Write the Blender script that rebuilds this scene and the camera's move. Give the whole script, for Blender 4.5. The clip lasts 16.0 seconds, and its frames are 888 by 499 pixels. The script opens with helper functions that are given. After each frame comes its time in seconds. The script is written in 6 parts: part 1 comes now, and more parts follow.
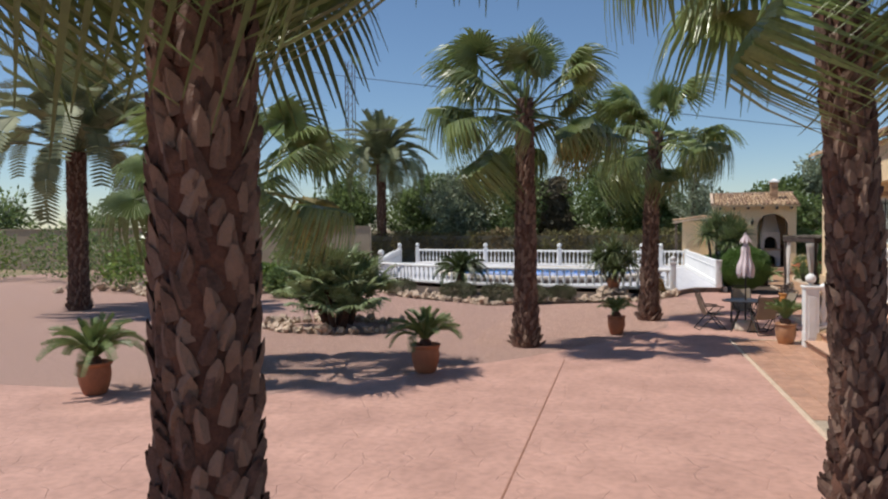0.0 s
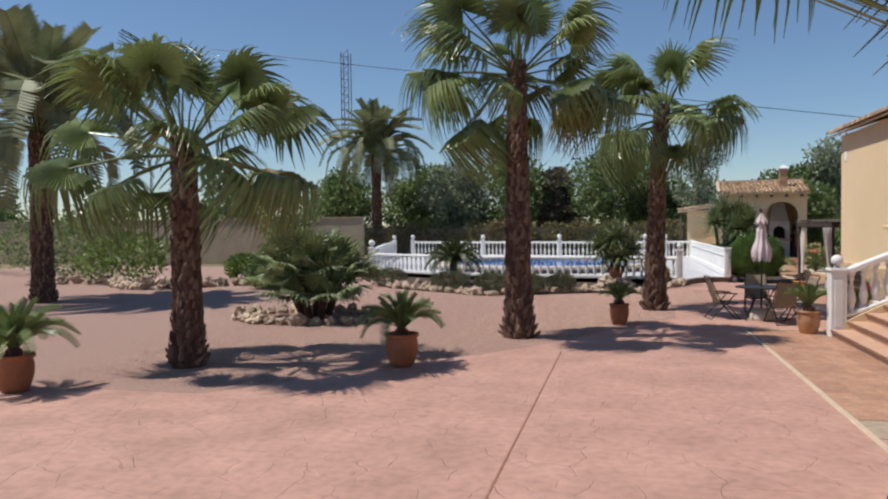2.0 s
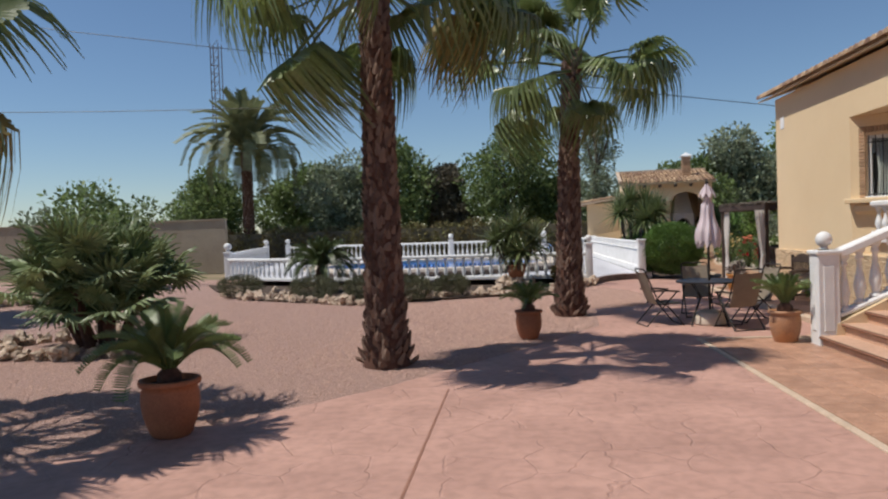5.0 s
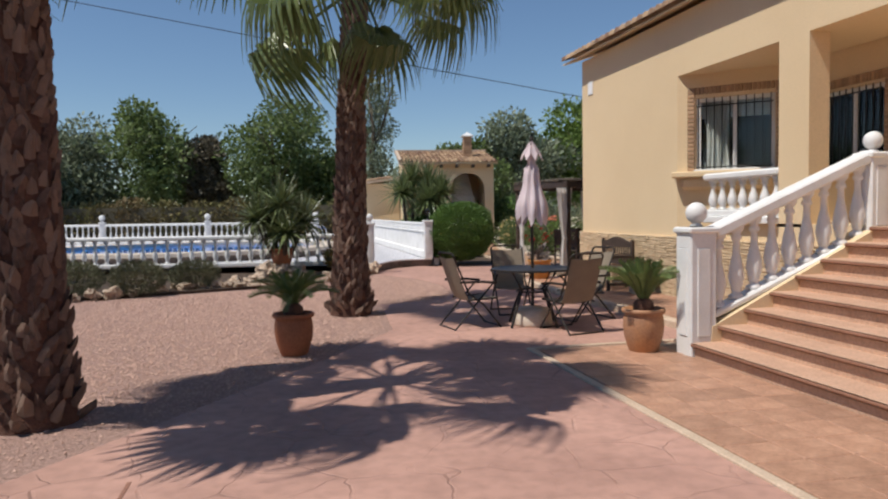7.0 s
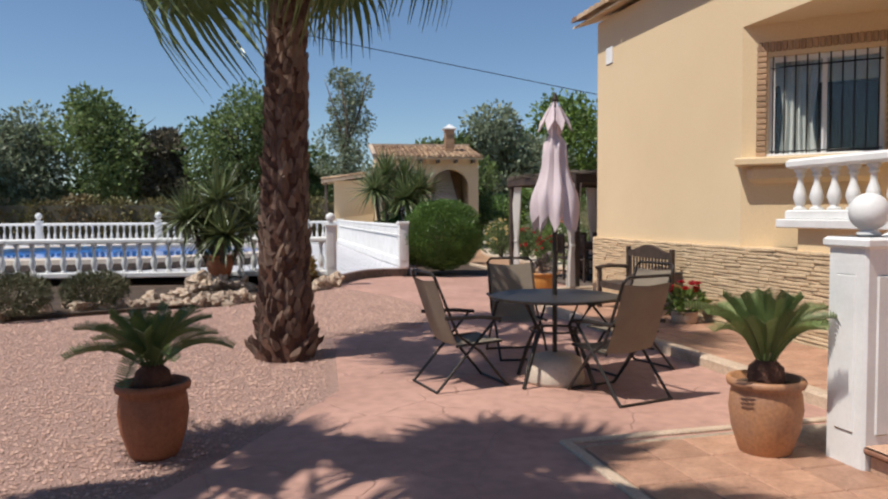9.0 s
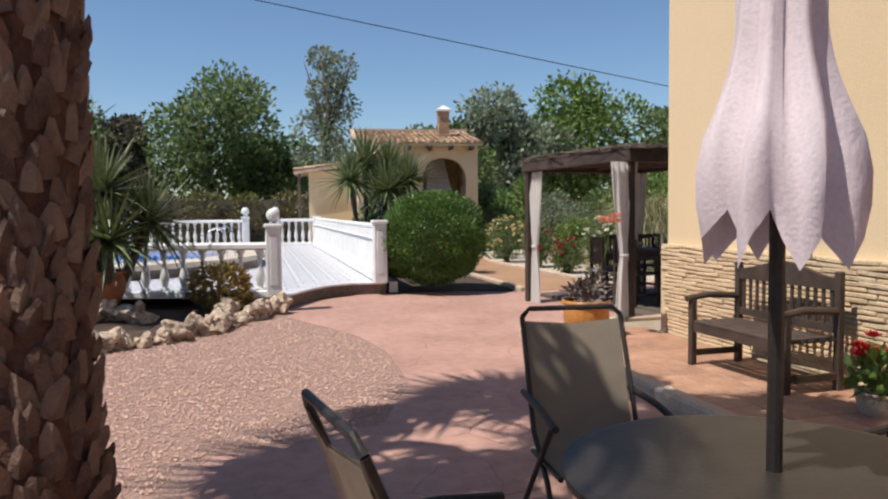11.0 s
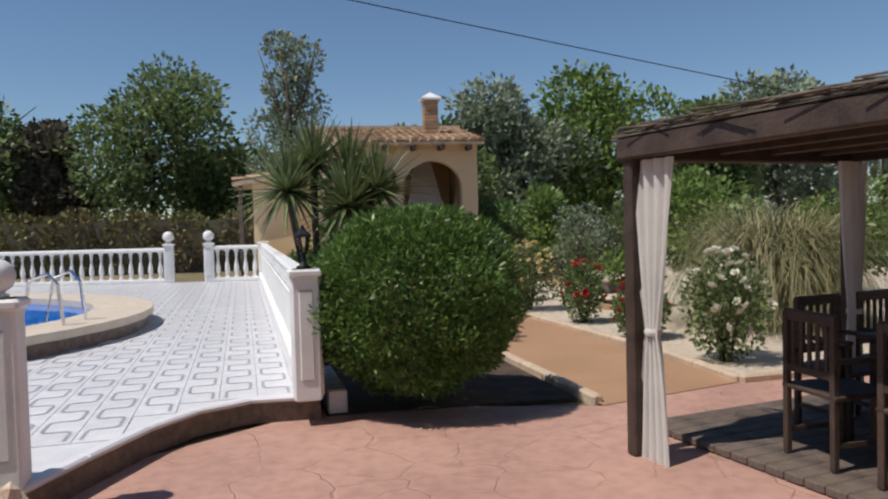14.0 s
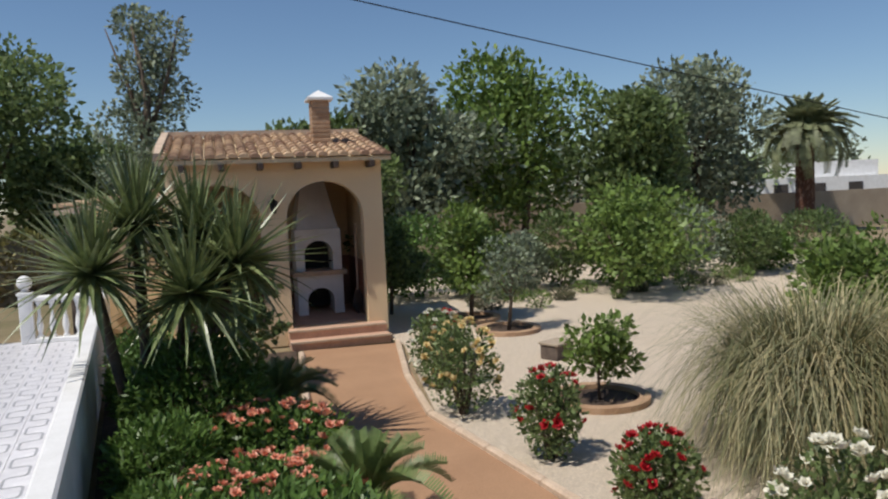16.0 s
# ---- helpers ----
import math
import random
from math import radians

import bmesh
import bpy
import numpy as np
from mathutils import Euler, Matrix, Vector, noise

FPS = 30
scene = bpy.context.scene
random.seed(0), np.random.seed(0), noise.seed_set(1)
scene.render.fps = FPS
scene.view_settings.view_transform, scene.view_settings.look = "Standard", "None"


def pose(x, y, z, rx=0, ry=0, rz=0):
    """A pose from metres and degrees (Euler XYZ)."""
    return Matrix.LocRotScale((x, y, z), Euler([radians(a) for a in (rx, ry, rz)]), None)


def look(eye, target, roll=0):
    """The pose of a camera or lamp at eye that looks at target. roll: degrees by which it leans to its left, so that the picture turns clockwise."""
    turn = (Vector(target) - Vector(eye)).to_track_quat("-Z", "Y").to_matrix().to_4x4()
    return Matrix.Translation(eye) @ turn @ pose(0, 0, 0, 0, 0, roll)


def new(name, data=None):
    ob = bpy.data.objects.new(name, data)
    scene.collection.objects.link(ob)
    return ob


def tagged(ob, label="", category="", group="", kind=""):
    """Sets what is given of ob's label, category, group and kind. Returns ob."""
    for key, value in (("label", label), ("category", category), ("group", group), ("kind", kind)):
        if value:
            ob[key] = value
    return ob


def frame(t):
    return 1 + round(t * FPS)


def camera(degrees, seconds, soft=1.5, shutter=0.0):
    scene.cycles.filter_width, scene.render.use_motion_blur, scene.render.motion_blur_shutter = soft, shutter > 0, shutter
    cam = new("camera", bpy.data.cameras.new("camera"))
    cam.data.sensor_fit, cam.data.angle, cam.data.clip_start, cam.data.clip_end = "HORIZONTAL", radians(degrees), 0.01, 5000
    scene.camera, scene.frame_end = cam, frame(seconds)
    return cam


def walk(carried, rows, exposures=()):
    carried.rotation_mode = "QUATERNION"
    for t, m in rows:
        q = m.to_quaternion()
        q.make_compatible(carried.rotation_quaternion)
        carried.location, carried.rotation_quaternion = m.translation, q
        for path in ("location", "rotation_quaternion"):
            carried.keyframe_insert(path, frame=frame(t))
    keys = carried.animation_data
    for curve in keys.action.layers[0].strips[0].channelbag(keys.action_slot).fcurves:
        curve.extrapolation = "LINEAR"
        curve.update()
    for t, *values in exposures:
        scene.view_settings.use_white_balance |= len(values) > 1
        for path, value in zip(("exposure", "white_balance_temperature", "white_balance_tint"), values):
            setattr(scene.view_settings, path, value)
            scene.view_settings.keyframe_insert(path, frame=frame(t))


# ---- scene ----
cam = camera(61.7, 16.0, soft=2.2)
PATH = [
    (0, (3.095, -1.594, 2.519), (2.642, 0.353, 2.46), -0.5),
    (0.5, (3.109, -1.316, 2.591), (2.643, 0.627, 2.504), -0.7),
    (1, (3.135, -0.798, 2.612), (2.668, 1.144, 2.51), -1.2),
    (1.5, (3.119, -0.338, 2.443), (2.653, 1.605, 2.363), -1.0),
    (2, (3.076, 0.04, 2.142), (2.618, 1.986, 2.076), -0.7),
    (2.5, (3.016, 0.529, 1.918), (2.555, 2.475, 1.861), -0.7),
    (3, (2.934, 1.092, 1.863), (2.474, 3.038, 1.81), -0.9),
    (3.2, (2.914, 1.344, 1.86), (2.455, 3.29, 1.805), -1.0),
    (5.3, (2.807, 5.323, 1.656), (2.741, 7.321, 1.601), -1.9),
    (5.5, (2.764, 5.753, 1.621), (2.788, 7.752, 1.561), -1.7),
    (6, (2.739, 6.817, 1.523), (3.004, 8.797, 1.447), -1.3),
    (6.5, (2.828, 7.579, 1.486), (3.196, 9.543, 1.391), -1.3),
    (7, (2.982, 8.3, 1.463), (3.408, 10.252, 1.36), -0.9),
    (7.5, (3.134, 8.999, 1.461), (3.579, 10.945, 1.344), -0.6),
    (8, (3.289, 9.803, 1.449), (3.753, 11.744, 1.324), -0.5),
    (8.5, (3.492, 10.665, 1.41), (3.966, 12.606, 1.302), -0.4),
    (9, (3.706, 11.49, 1.418), (4.186, 13.429, 1.319), -0.4),
    (9.2, (3.789, 11.852, 1.459), (4.277, 13.789, 1.344), -0.6),
    (11.3, (5.012, 16.312, 1.395), (5.503, 18.248, 1.29), -0.6),
    (11.5, (5.132, 16.735, 1.402), (5.626, 18.671, 1.303), -1.0),
    (12, (5.375, 17.778, 1.482), (5.88, 19.71, 1.377), -1.2),
    (12.5, (5.63, 18.814, 1.577), (6.142, 20.743, 1.453), -1.8),
    (13, (5.854, 19.827, 1.596), (6.366, 21.757, 1.484), -1.7),
    (13.5, (6.078, 20.84, 1.585), (6.598, 22.768, 1.49), -1.7),
    (14, (6.328, 21.797, 1.563), (6.852, 23.726, 1.491), -1.5),
    (14.5, (6.617, 22.699, 1.744), (7.157, 24.622, 1.653), -1.8),
    (15, (6.917, 23.64, 2.182), (7.502, 25.548, 2.052), -2.3),
    (15.5, (7.25, 24.63, 2.486), (7.888, 26.52, 2.344), -2.6),
    (16, (7.42, 25.55, 2.745), (8.197, 27.387, 2.596), -2.5),
]
walk(cam, [(t, look(eye, target, roll)) for t, eye, target, roll in PATH],
     [(0, 0.0), (3, -0.1), (5.5, -0.17), (9, 0.04), (11.5, 0.17), (12.5, -0.05), (14, -0.2), (16, -0.17)])

# world and sun
world = bpy.data.worlds.new("sky"); scene.world = world; world.use_nodes = True
wn = world.node_tree.nodes; sky = wn.new("ShaderNodeTexSky"); sky.sky_type = "NISHITA"; sky.sun_disc = False
SUN_EL, SUN_DIR = radians(61), (-1.0, -0.22)
sky.sun_elevation = SUN_EL; sky.sun_rotation = math.atan2(SUN_DIR[0], SUN_DIR[1])
sky.air_density, sky.dust_density, sky.ozone_density = 1.0, 0.0, 5.5
world.node_tree.links.new(sky.outputs[0], wn["Background"].inputs[0]); wn["Background"].inputs[1].default_value = 0.099
sun = new("sun", bpy.data.lights.new("sun", "SUN")); sun.data.energy, sun.data.angle, sun.data.color = 4.8, radians(0.6), (1.0, 0.95, 0.87)
sv = Vector((SUN_DIR[0], SUN_DIR[1], 0)).normalized() * math.cos(SUN_EL) + Vector((0, 0, math.sin(SUN_EL)))
sun.matrix_world = look(sv * 60, (0, 0, 0))

rng = np.random.default_rng(7)
rnd = random.Random(5)


# ---- materials ----
def mat(name, col, col2=None, rough=0.8, scale=6.0, detail=60.0, bump=0.15, metal=0.0, spec=0.4, vary=0.0, trans=0.0, col3=None, big=0.8, island=False, grain=0.5):
    """Two-scale procedural surface: broad stains between col and col2, fine grain, relief."""
    m = bpy.data.materials.new(name); m.use_nodes = True
    n, l = m.node_tree.nodes, m.node_tree.links
    p = n["Principled BSDF"]; p.inputs["Roughness"].default_value = rough; p.inputs["Metallic"].default_value = metal
    p.inputs["Specular IOR Level"].default_value = spec
    col2 = col2 or tuple(c * 0.75 for c in col)
    tc = n.new("ShaderNodeTexCoord")
    a = n.new("ShaderNodeTexNoise"); a.inputs["Scale"].default_value = scale; a.inputs["Detail"].default_value = 5
    b = n.new("ShaderNodeTexNoise"); b.inputs["Scale"].default_value = detail; b.inputs["Detail"].default_value = 4
    for q in (a, b):
        l.new(tc.outputs["Object"], q.inputs["Vector"])
    r = n.new("ShaderNodeValToRGB"); r.color_ramp.elements[0].position, r.color_ramp.elements[1].position = 0.32, 0.68
    r.color_ramp.elements[0].color, r.color_ramp.elements[1].color = (*col2, 1), (*col, 1)
    l.new(a.outputs["Fac"], r.inputs["Fac"])
    out = r.outputs["Color"]
    g = n.new("ShaderNodeMix"); g.data_type = "RGBA"; g.blend_type = "MULTIPLY"; g.inputs[0].default_value = grain
    gr = n.new("ShaderNodeValToRGB"); gr.color_ramp.elements[0].position, gr.color_ramp.elements[1].position = 0.3, 0.6
    gr.color_ramp.elements[0].color, gr.color_ramp.elements[1].color = (0.62, 0.62, 0.62, 1), (1.1, 1.1, 1.1, 1)
    l.new(b.outputs["Fac"], gr.inputs["Fac"]); l.new(out, g.inputs[6]); l.new(gr.outputs["Color"], g.inputs[7]); out = g.outputs[2]
    if col3 or vary:
        src = n.new("ShaderNodeNewGeometry").outputs["Random Per Island"] if island else n.new("ShaderNodeObjectInfo").outputs["Random"]
        if col3:
            mx = n.new("ShaderNodeMix"); mx.data_type = "RGBA"; l.new(src, mx.inputs[0]); l.new(out, mx.inputs[6]); mx.inputs[7].default_value = (*col3, 1)
            pw = n.new("ShaderNodeMath"); pw.operation = "MULTIPLY"; pw.inputs[1].default_value = big; l.new(src, pw.inputs[0]); l.new(pw.outputs[0], mx.inputs[0]); out = mx.outputs[2]
        if vary:
            hs = n.new("ShaderNodeHueSaturation"); mr = n.new("ShaderNodeMapRange"); mr.inputs[3].default_value, mr.inputs[4].default_value = 1 - vary, 1 + vary
            l.new(src, mr.inputs[0]); l.new(mr.outputs[0], hs.inputs["Value"]); l.new(out, hs.inputs["Color"]); out = hs.outputs["Color"]
    l.new(out, p.inputs["Base Color"])
    if bump:
        bp = n.new("ShaderNodeBump"); bp.inputs["Strength"].default_value = bump; bp.inputs["Distance"].default_value = 0.02
        l.new(b.outputs["Fac"], bp.inputs["Height"]); l.new(bp.outputs[0], p.inputs["Normal"])
    if trans:
        t = n.new("ShaderNodeBsdfTranslucent"); l.new(out, t.inputs["Color"]); ms = n.new("ShaderNodeMixShader"); ms.inputs[0].default_value = trans
        l.new(p.outputs[0], ms.inputs[1]); l.new(t.outputs[0], ms.inputs[2]); l.new(ms.outputs[0], n["Material Output"].inputs["Surface"])
    return m


M_PAVE = mat("stamped pink concrete", (0.50, 0.29, 0.228), (0.385, 0.22, 0.172), 0.75, 1.1, 9, 0.25, grain=0.4)


def crazed(m, scale, depth, dark, jit=1.0, patchy=False):
    """Adds irregular slab joints (recessed, darker) or pebble cells to a material."""
    n, l = m.node_tree.nodes, m.node_tree.links; p = n["Principled BSDF"]; src = p.inputs["Base Color"].links[0].from_socket
    tc = n.new("ShaderNodeTexCoord"); w = n.new("ShaderNodeTexNoise"); w.inputs["Scale"].default_value = scale * 1.6; mx = n.new("ShaderNodeMix"); mx.data_type = "VECTOR"; mx.inputs[0].default_value = 0.12
    l.new(tc.outputs["Object"], w.inputs["Vector"]); l.new(tc.outputs["Object"], mx.inputs[4]); l.new(w.outputs["Color"], mx.inputs[5])
    v = n.new("ShaderNodeTexVoronoi"); v.feature = "DISTANCE_TO_EDGE"; v.inputs["Scale"].default_value = scale; v.inputs["Randomness"].default_value = jit; l.new(mx.outputs[1], v.inputs["Vector"])
    r = n.new("ShaderNodeMapRange"); r.inputs[1].default_value, r.inputs[2].default_value = 0.0, depth; l.new(v.outputs["Distance"], r.inputs[0])
    if patchy:
        k = n.new("ShaderNodeTexNoise"); k.inputs["Scale"].default_value = 1.7; k.inputs["Detail"].default_value = 3; l.new(tc.outputs["Object"], k.inputs["Vector"])
        kr = n.new("ShaderNodeMapRange"); kr.inputs[1].default_value, kr.inputs[2].default_value = 0.42, 0.6; l.new(k.outputs["Fac"], kr.inputs[0])
        mxx = n.new("ShaderNodeMath"); mxx.operation = "MAXIMUM"; l.new(r.outputs[0], mxx.inputs[0]); l.new(kr.outputs[0], mxx.inputs[1]); r = mxx
    rr = n.new("ShaderNodeMapRange"); rr.inputs[3].default_value = dark; l.new(r.outputs[0], rr.inputs[0])
    mm = n.new("ShaderNodeMix"); mm.data_type = "RGBA"; mm.blend_type = "MULTIPLY"; mm.inputs[0].default_value = 1.0; l.new(src, mm.inputs[6]); l.new(rr.outputs[0], mm.inputs[7]); l.new(mm.outputs[2], p.inputs["Base Color"])
    b = n.new("ShaderNodeBump"); b.inputs["Strength"].default_value = 0.6; b.inputs["Distance"].default_value = 0.015; l.new(r.outputs[0], b.inputs["Height"]); old = p.inputs["Normal"].links
    if old:
        l.new(old[0].from_socket, b.inputs["Normal"])
    l.new(b.outputs[0], p.inputs["Normal"])


crazed(M_PAVE, 2.3, 0.022, 0.94, 0.85, True)
M_GRAVEL = mat("pink gravel bed", (0.65, 0.42, 0.345), (0.54, 0.335, 0.27), 0.95, 30, 90, 0.8)
crazed(M_GRAVEL, 34, 0.22, 0.62)
M_SOIL = mat("dark soil", (0.10, 0.065, 0.045), (0.05, 0.035, 0.025), 1, 4, 40, 0.6)
M_EARTH = mat("dry earth", (0.30, 0.22, 0.14), (0.16, 0.14, 0.07), 1, 0.3, 10, 0.5)
M_WGRAVEL = mat("pale limestone chippings", (0.88, 0.74, 0.58), (0.78, 0.64, 0.49), 0.95, 22, 80, 0.9)
crazed(M_WGRAVEL, 26, 0.22, 0.78)
M_TILE = mat("ochre terracotta tile", (0.47, 0.268, 0.178), (0.37, 0.20, 0.13), 0.5, 5, 40, 0.08, vary=0.14)
M_GROUT = mat("sandy grout", (0.42, 0.33, 0.24), None, 0.9, 10, 60, 0.2)
M_PATH = mat("brushed ochre path concrete", (0.40, 0.235, 0.135), (0.34, 0.195, 0.11), 0.85, 1.2, 60, 0.2, grain=0.3)
M_KERB = mat("cream cast kerb", (0.60, 0.46, 0.34), (0.48, 0.36, 0.26), 0.85, 4, 50, 0.2)
M_STUCCO = mat("cream stucco", (0.74, 0.57, 0.36), (0.70, 0.53, 0.33), 0.9, 0.7, 70, 0.12, grain=0.22)
M_STONE = mat("split cream stone", (0.70, 0.53, 0.34), (0.58, 0.42, 0.26), 0.9, 8, 45, 0.5, vary=0.1)
M_WHITE = mat("white masonry paint", (0.80, 0.79, 0.78), (0.70, 0.69, 0.67), 0.6, 3, 40, 0.06, grain=0.1)
M_ROOF = mat("weathered clay roof tile", (0.40, 0.24, 0.15), (0.26, 0.15, 0.10), 0.85, 4, 30, 0.3, col3=(0.50, 0.36, 0.22), vary=0.2, island=True)
M_CLAY = mat("terracotta pot", (0.40, 0.15, 0.07), (0.30, 0.11, 0.055), 0.7, 4, 50, 0.1)
M_OCHREPOT = mat("glazed ochre pot", (0.50, 0.23, 0.055), (0.42, 0.17, 0.04), 0.35, 3, 40, 0.05)
M_TRUNK = mat("palm trunk fibre", (0.14, 0.065, 0.042), (0.07, 0.032, 0.022), 0.95, 9, 50, 0.7)
M_BOOT = mat("palm leaf base", (0.18, 0.10, 0.075), (0.08, 0.042, 0.032), 0.9, 14, 60, 0.6, vary=0.3, island=True, col3=(0.19, 0.13, 0.095))
M_FROND = mat("fan palm blade", (0.215, 0.275, 0.095), (0.135, 0.18, 0.058), 0.33, 3, 40, 0.05, trans=0.32, vary=0.3, spec=0.6)
M_FRONDY = mat("yellowed palm blade", (0.30, 0.24, 0.08), (0.18, 0.15, 0.05), 0.6, 3, 40, 0.05, trans=0.3, vary=0.2)
M_CYCAD = mat("cycad leaflet", (0.17, 0.225, 0.075), (0.10, 0.145, 0.045), 0.45, 4, 40, 0.05, trans=0.15, vary=0.2)
M_CYCADD = mat("dark cycad leaflet", (0.085, 0.115, 0.04), (0.05, 0.07, 0.026), 0.45, 4, 40, 0.05, trans=0.1, vary=0.2)
M_YUCCA = mat("striped yucca blade", (0.21, 0.25, 0.10), (0.085, 0.115, 0.042), 0.4, 9, 40, 0.05, trans=0.15, vary=0.3, spec=0.6)
M_DATE = mat("date palm leaflet", (0.23, 0.25, 0.13), (0.14, 0.16, 0.08), 0.55, 4, 40, 0.05, trans=0.2, vary=0.2)
M_LEAF = mat("broad green leaves", (0.205, 0.27, 0.10), (0.125, 0.175, 0.062), 0.5, 0.8, 30, 0.05, trans=0.4, vary=0.45, island=True)
M_LEAFL = mat("light green leaves", (0.20, 0.29, 0.065), (0.12, 0.18, 0.045), 0.5, 0.8, 30, 0.05, trans=0.3, vary=0.4, island=True)
M_LEAFS = mat("silvery green leaves", (0.29, 0.33, 0.22), (0.17, 0.21, 0.135), 0.55, 0.8, 30, 0.05, trans=0.25, vary=0.45, island=True)
M_LEAFB = mat("brownish conifer leaves", (0.17, 0.145, 0.095), (0.09, 0.08, 0.055), 0.7, 0.8, 30, 0.05, trans=0.1, vary=0.4, island=True)
M_HEDGE = mat("clipped hedge leaves", (0.20, 0.20, 0.07), (0.19, 0.13, 0.065), 0.6, 0.4, 30, 0.05, trans=0.15, vary=0.45, island=True)
M_BUSH = mat("shrub leaves", (0.15, 0.25, 0.055), (0.095, 0.165, 0.04), 0.4, 1.2, 30, 0.05, trans=0.32, vary=0.4, island=True)
M_DUSTY = mat("grey green leaves", (0.15, 0.15, 0.08), (0.085, 0.085, 0.045), 0.7, 2, 30, 0.05, trans=0.15, vary=0.4, island=True)
M_DUSTYF = mat("grey green fan blade", (0.25, 0.31, 0.14), (0.16, 0.20, 0.085), 0.45, 3, 30, 0.05, trans=0.15, vary=0.3)
M_GRASS = mat("pampas blades", (0.20, 0.23, 0.10), (0.13, 0.16, 0.06), 0.6, 2, 30, 0.05, trans=0.25, vary=0.4, island=True, col3=(0.44, 0.36, 0.21))
M_BARK = mat("grey brown bark", (0.16, 0.12, 0.085), (0.08, 0.06, 0.045), 0.95, 6, 40, 0.6)
M_RED = mat("red petals", (0.50, 0.02, 0.025), (0.35, 0.01, 0.02), 0.5, 8, 60, 0.05, trans=0.2, vary=0.3, island=True)
M_WPETAL = mat("white petals", (0.82, 0.80, 0.70), (0.74, 0.70, 0.56), 0.5, 8, 60, 0.05, trans=0.2)
M_YPETAL = mat("cream yellow petals", (0.78, 0.66, 0.34), (0.75, 0.55, 0.24), 0.5, 8, 60, 0.05, trans=0.2)
M_OPETAL = mat("orange petals", (0.80, 0.44, 0.30), (0.68, 0.24, 0.15), 0.5, 8, 60, 0.05, trans=0.2, vary=0.3, island=True)
M_WOOD = mat("dark stained timber", (0.085, 0.056, 0.042), (0.045, 0.03, 0.023), 0.6, 7, 50, 0.25)
M_GREYWOOD = mat("weathered timber", (0.16, 0.12, 0.095), (0.08, 0.06, 0.05), 0.8, 7, 50, 0.3)
M_CLOTH = mat("white muslin", (0.80, 0.77, 0.72), (0.72, 0.69, 0.64), 0.9, 3, 90, 0.1, trans=0.3, grain=0.15)
M_UMB = mat("faded lilac canvas", (0.74, 0.63, 0.66), (0.66, 0.55, 0.58), 0.9, 3, 90, 0.15, trans=0.1, grain=0.2)
M_METAL = mat("bronze painted steel", (0.045, 0.036, 0.03), (0.03, 0.025, 0.022), 0.45, 8, 60, 0.05, metal=0.3)
M_SLING = mat("taupe sling mesh", (0.30, 0.245, 0.18), (0.25, 0.20, 0.15), 0.7, 5, 200, 0.2, trans=0.15, grain=0.3)
M_IRON = mat("black iron", (0.02, 0.02, 0.02), (0.012, 0.012, 0.012), 0.5, 8, 60, 0.05, metal=0.4)
M_CHROME = mat("polished steel", (0.7, 0.7, 0.7), (0.6, 0.6, 0.6), 0.15, 5, 30, 0.0, metal=1.0)
M_ROCK = mat("limestone rock", (0.66, 0.54, 0.42), (0.32, 0.21, 0.14), 0.9, 5, 25, 0.6, vary=0.25)
M_BRICK = mat("ochre brick trim", (0.44, 0.29, 0.18), (0.36, 0.22, 0.13), 0.85, 6, 50, 0.3, vary=0.2)
M_STEP = mat("terracotta step tread", (0.60, 0.38, 0.265), (0.52, 0.32, 0.22), 0.6, 4, 40, 0.1)
# dark terracotta; on the stairs it paints the shadow line of the nosings
M_STEPD = mat("dark terracotta and step shadow line", (0.32, 0.155, 0.10), (0.25, 0.12, 0.075), 0.5, 4, 40, 0.1)
M_PTILE = mat("white glazed pool tile", (0.72, 0.71, 0.73), (0.64, 0.63, 0.66), 0.35, 6, 40, 0.05, vary=0.06, grain=0.12)
M_PLINE = mat("grey tile motif", (0.40, 0.405, 0.43), (0.33, 0.335, 0.36), 0.4, 6, 40, 0.05)
M_COPING = mat("cream pool coping", (0.62, 0.53, 0.43), (0.54, 0.45, 0.36), 0.8, 4, 50, 0.15, grain=0.25)
M_POOL = mat("blue pool lining", (0.015, 0.17, 0.55), (0.01, 0.13, 0.46), 0.3, 4, 30, 0.0, grain=0.1)
M_CURTAIN = mat("ivory lace curtain", (0.80, 0.79, 0.76), (0.72, 0.70, 0.66), 0.9, 4, 80, 0.1, trans=0.15, grain=0.2)
# near-black colour that stands in for the shade of rooms behind windows
M_ROOMDARK = mat("dark sheet for unlit room", (0.07, 0.06, 0.055), None, 0.9, 2, 30, 0.1)
M_BOUND = mat("rendered boundary wall", (0.42, 0.34, 0.25), (0.34, 0.27, 0.2), 0.95, 1, 30, 0.2)
M_REED = mat("reed thatch", (0.16, 0.13, 0.10), (0.08, 0.065, 0.05), 0.95, 6, 80, 0.5, vary=0.35, island=True)
M_SLATE = mat("patterned dark border tile", (0.20, 0.14, 0.11), (0.09, 0.07, 0.06), 0.5, 14, 60, 0.1)


def glass(name, tint, rough=0.02):
    m = bpy.data.materials.new(name); m.use_nodes = True
    p = m.node_tree.nodes["Principled BSDF"]; p.inputs["Base Color"].default_value = (*tint, 1); p.inputs["Roughness"].default_value = rough
    p.inputs["Transmission Weight"].default_value = 1.0; p.inputs["IOR"].default_value = 1.45
    return m


